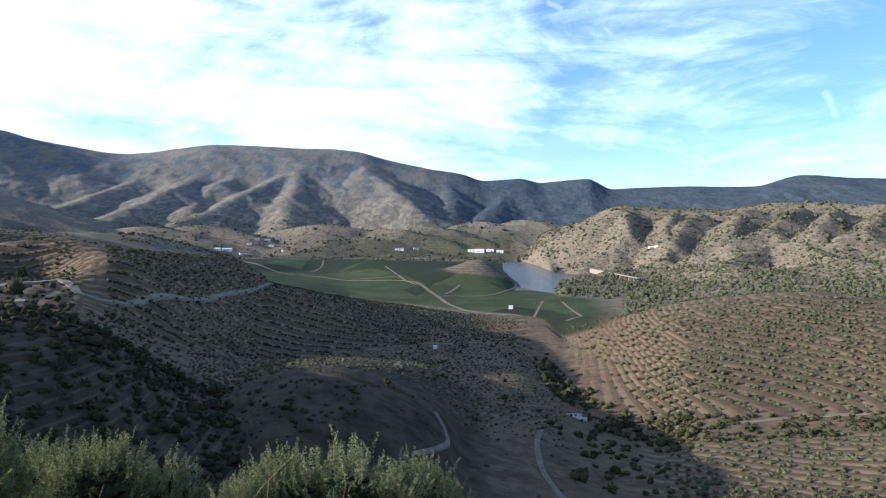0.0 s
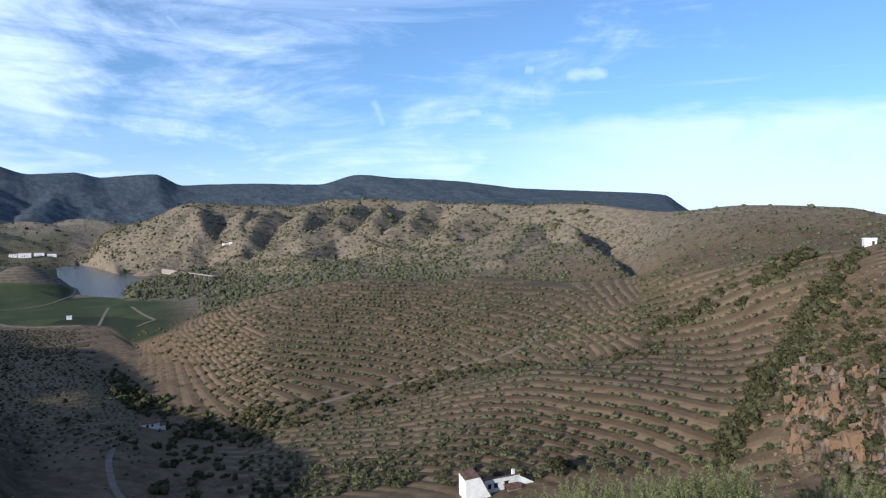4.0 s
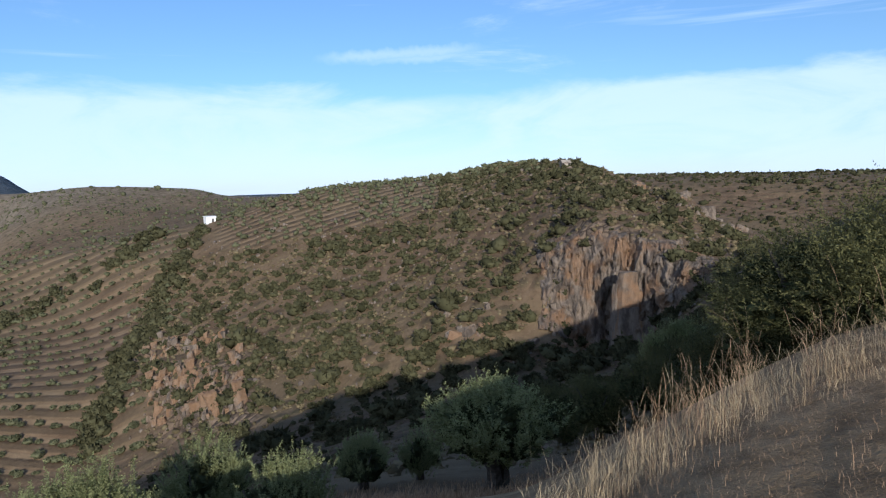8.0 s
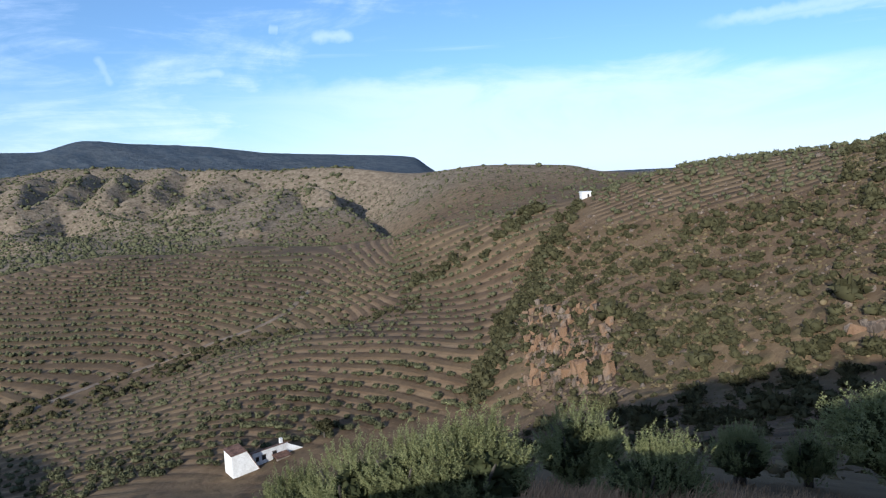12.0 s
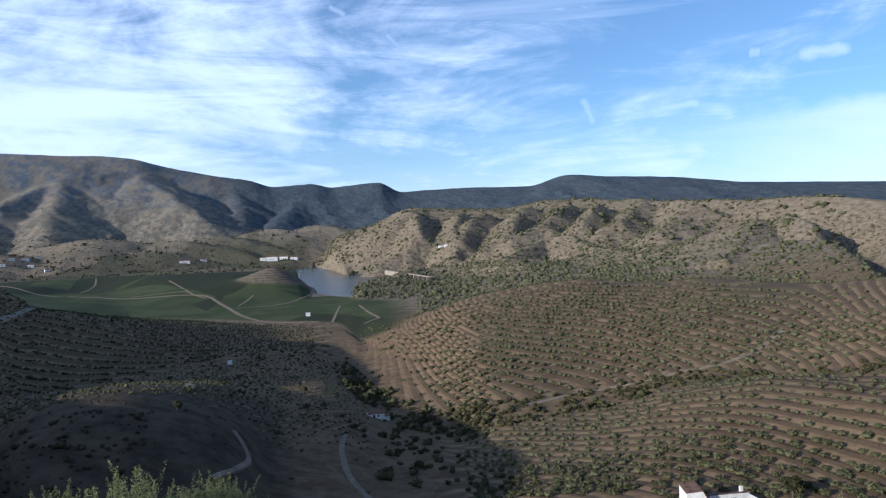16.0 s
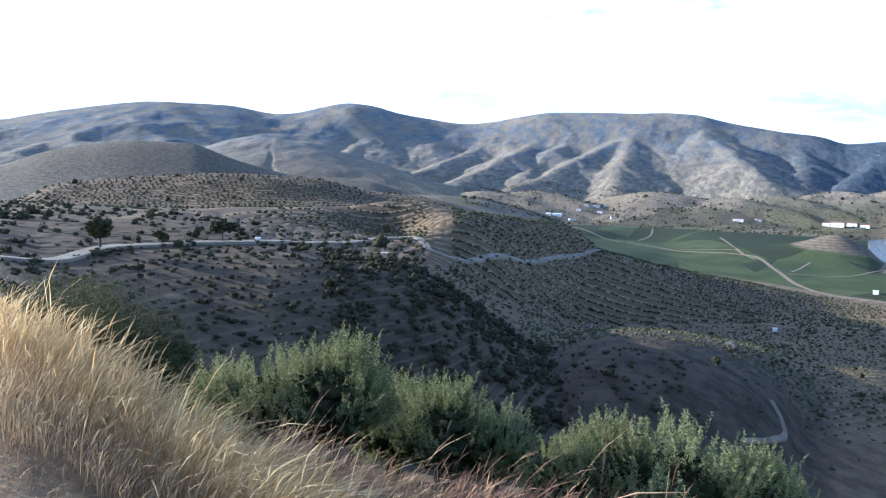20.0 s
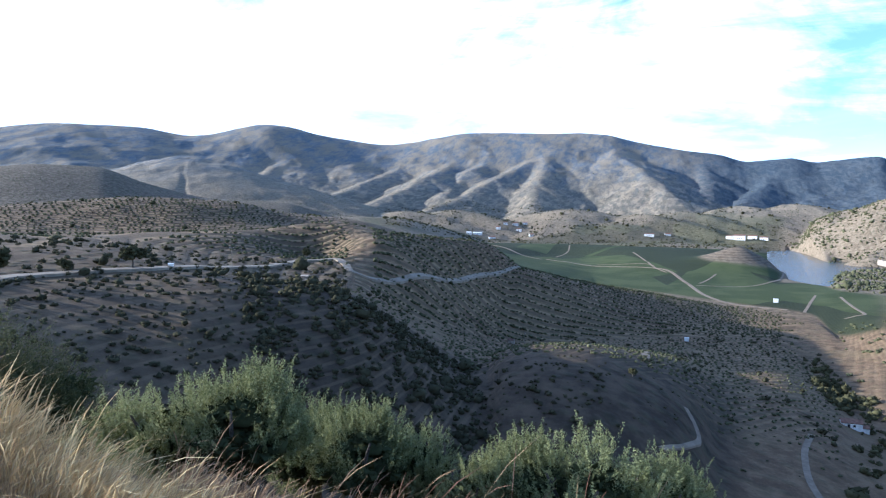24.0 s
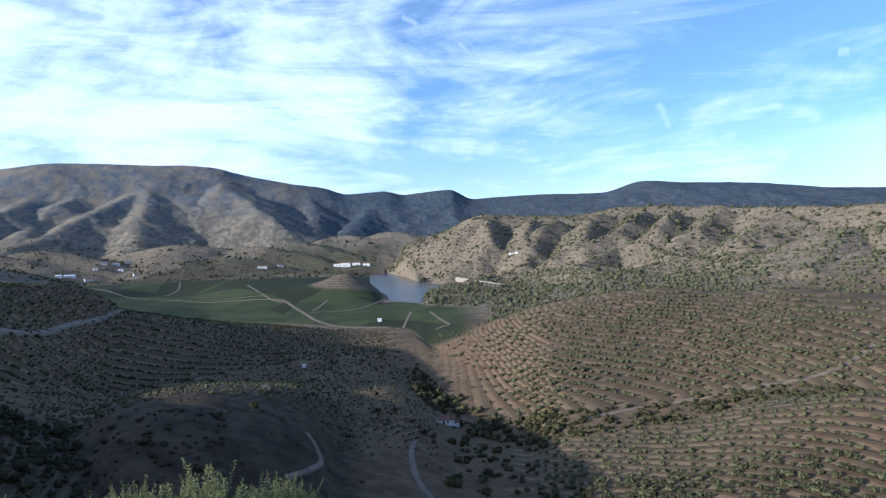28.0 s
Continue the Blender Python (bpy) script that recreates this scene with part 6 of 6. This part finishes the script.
def near_tree(kind, i, az, r, top, width, label, group, category="tree", name="olive_tree", sink=0.05):
    """A tree at a bearing and distance whose top stands at that elevation; width in metres."""
    at = spot(az, r, -sink)
    h = EYE + r * math.tan(radians(top)) - at.z
    tm, crown, inner = KINDS[kind][i % len(KINDS[kind])]
    ref_h, ref_w = (2.95, 2.9) if kind != "bush" else (3.3, 3.9)
    tall = max(h / ref_h, 0.8 * width / ref_w)
    at.z += h - tall * ref_h
    ob = thing(name, at, (i * 113) % 360, label, category, group)
    ob.scale = (width / ref_w, width / ref_w, tall)
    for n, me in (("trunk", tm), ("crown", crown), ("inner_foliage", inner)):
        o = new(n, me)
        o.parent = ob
    return ob


OL = "silvery grey-green olive tree with upright leafy shoots on the slope"
for i, (az, r, top, w) in enumerate((
    (7.8, 9.5, -17.6, 2.6), (2.6, 10.0, -18.6, 2.0), (13.2, 9.8, -18.0, 2.2), (-0.2, 10.6, -20.6, 1.6), (17.2, 9.9, -19.6, 1.6),
    (26.8, 11.0, -15.6, 2.2), (22.8, 11.5, -17.4, 2.0), (31.0, 11.8, -14.8, 2.2), (36.2, 9.6, -11.9, 2.2), (41.5, 10.6, -12.7, 2.4), (46.3, 11.5, -13.0, 2.4),
    (-40.8, 13.2, -22.6, 2.3), (-45.6, 12.6, -21.0, 2.6), (-50.3, 12.2, -20.3, 2.4), (-55.8, 12.0, -19.6, 3.0), (-64.6, 16.5, -18.8, 2.8), (-70.6, 11.8, -20.6, 2.5), (-77.2, 22.0, -19.8, 2.4), (-82.0, 24.0, -19.5, 2.0))):
    near_tree("olive", i, az, r, top, w, OL, "olive trees below the viewpoint")
near_tree("round", 0, -88.7, 20.2, -15.6, 4.5, "round spreading olive tree with a dark trunk on the dry terrace", "olive trees below the viewpoint")
near_tree("round", 1, -103.6, 56.0, -10.6, 4.2, "pale grey-green olive tree in the hollow below the crag", "olive trees below the viewpoint")
near_tree("round", 2, -102.0, 58.0, -11.4, 4.0, "pale grey-green olive tree in the hollow below the crag", "olive trees below the viewpoint")
BL = "dark green leafy bush with yellowing leaves on the bank"
for i, (az, r, top, w) in enumerate((
    (61.5, 9.5, -6.6, 3.4), (56.5, 9.5, -5.9, 3.0), (52.3, 9.8, -8.2, 2.6),
    (-118.5, 11.5, -0.2, 4.4), (-114.5, 12.0, -1.4, 4.2), (-111.8, 13.0, -5.6, 3.6), (-109.2, 14.5, -9.8, 3.2), (-122.5, 11.0, 1.5, 4.6),
    (-105.4, 24.0, -13.6, 3.6), (-108.6, 30.0, -9.4, 4.6), (-101.2, 30.0, -13.0, 4.2), (-97.0, 31.0, -15.0, 4.0), (-94.0, 36.0, -15.8, 4.5), (-111.0, 34.0, -6.2, 6.0), (-106.2, 42.0, -10.6, 4.6), (-102.7, 48.0, -11.8, 5.0))):
    near_tree("bush", i, az, r, top, w, BL, "bushes beside the viewpoint", "bush", "bush")


def grass(name, a0, a1, r0, r1, n, height, lean, seed, label, width=0.006, heads=True, mat=None, vary=0.2):
    """Dry grass: bent tapering blades with a drooping seed head."""
    rng = np.random.default_rng(seed)
    az = rng.uniform(a0, a1, n)
    tuft = rng.integers(0, max(n // 26, 1), n)
    taz, tr = rng.uniform(a0, a1, n // 26 + 1), rng.uniform(0, 1, n // 26 + 1)
    az = np.where(rng.random(n) < 0.75, taz[tuft] + rng.normal(0, 0.6, n), az)
    u = np.where(rng.random(n) < 0.75, tr[tuft] + rng.normal(0, 0.04, n), rng.random(n))
    base = np.zeros((n, 3))
    cells = np.round(az * 2) / 2
    for c in np.unique(cells):
        sel = np.nonzero(cells == c)[0]
        lip = float(hermite(LIE[1][:, 0], LIE[1][:, 1], min(max(c, -126.0), 64.0)))
        r = lip * (r0 + (r1 - r0) * u[sel])
        z = land(c, r)
        base[sel, 0], base[sel, 1], base[sel, 2] = -r * np.sin(np.radians(az[sel])), r * np.cos(np.radians(az[sel])), z - 0.02
    h = height * np.exp(rng.normal(0, vary, n))
    yaw = rng.normal(0, 0.7, n)
    d = np.stack([np.cos(yaw), np.sin(yaw) * 0.7 - 0.1, np.zeros(n)], -1)
    bend = lean * rng.uniform(0.3, 1.4, n)
    steps = np.array([0.0, 0.35, 0.62, 0.82, 1.0])
    w = width * rng.uniform(0.7, 1.4, n)
    prof = np.array([0.8, 0.7, 0.6, 2.0 if heads else 0.4, 0.12])
    side = np.stack([-d[:, 1], d[:, 0], np.zeros(n)], -1)
    turn = rng.uniform(0, 6.28, n)
    side = side * np.cos(turn)[:, None] + d * np.sin(turn)[:, None]
    vs = []
    for s, p in zip(steps, prof):
        c = base + np.array([0, 0, 1]) * (h * (s - 0.28 * bend * s ** 3))[:, None] + d * (h * bend * s ** 2.2)[:, None]
        vs += [c - side * (w * p)[:, None], c + side * (w * p)[:, None]]
    v = np.stack(vs, 1).reshape(-1, 3)
    f = np.concatenate([np.arange(n)[:, None] * 10 + np.array([2 * k, 2 * k + 1, 2 * k + 3, 2 * k + 2]) for k in range(4)])
    return tagged(new(name, mesh_from(name, v, f, mat or GRASS)), label, "grass", kind="stuff")


grass("dry_grass", 33, 74, 0.86, 1.24, 15000, 0.385, 0.7, 61, "tall golden dry grass bending in the wind", 0.0017, True, GRASS, 0.26)
grass("dry_grass", 36, 74, 0.7, 1.05, 10000, 0.24, 0.6, 66, "lower tawny dry grass in front of the tall tufts", 0.0014, True, BANK_GRASS, 0.35)
grass("dry_grass", 4, 42, 0.95, 2.3, 14000, 0.26, 0.6, 67, "tawny dry grass on the edge of the bank", 0.0026, True, STUBBLE, 0.4)
grass("dry_grass", -126, -100, 0.95, 1.3, 600, 0.36, 0.6, 68, "tall tawny dry grass along the bank", 0.0009, True, STUBBLE, 0.45)
grass("dry_grass", -126, -92, 0.97, 1.3, 4200, 0.18, 0.75, 62, "tall pale dry grass along the bank", 0.0008, True, BANK_GRASS, 0.45)
grass("red_weeds", 8, 27, 1.2, 2.6, 5000, 0.28, 0.5, 69, "reddish dry weeds on the edge of the bank", 0.0026, True, RED_WEED, 0.4)
grass("short_grass", 15, 78, 0.35, 1.1, 18000, 0.06, 1.2, 63, "short dry grass and stubble on the ground", 0.0022, False, STUBBLE, 0.5)
grass("short_grass", -126, -78, 0.35, 1.15, 20000, 0.034, 1.3, 64, "short dry grass and stubble on the bank", 0.0014, False, STUBBLE, 0.5)
grass("terrace_grass", -104, -60, 3.2, 6.5, 12000, 0.14, 0.7, 65, "dry grass on the terrace below", 0.008, False, STUBBLE, 0.4)


# ---- loose stones on the scrub hill ----
def stones():
    f = scatter(-108, -59, 3.1, 6.6, 420, 0.32, 140, 0.3, 0.5)
    rng = np.random.default_rng(9)
    v0, f0 = BALLS[1]
    n = len(f)
    v = v0[None] * (1 + rng.normal(0, 0.3, (n, len(v0), 1))) * f[:, 3][:, None, None] * rng.uniform(0.6, 1.4, (n, 1, 3)) + f[:, None, :3] + np.array([0, 0, 0.2])
    faces = (f0[None] + (np.arange(n) * len(v0))[:, None, None]).reshape(-1, 3)
    tagged(new("loose_stones", mesh_from("loose_stones", v.reshape(-1, 3), faces, ROCKY)), "pale loose stones strewn over the dry hill", "stones", kind="stuff")


stones()
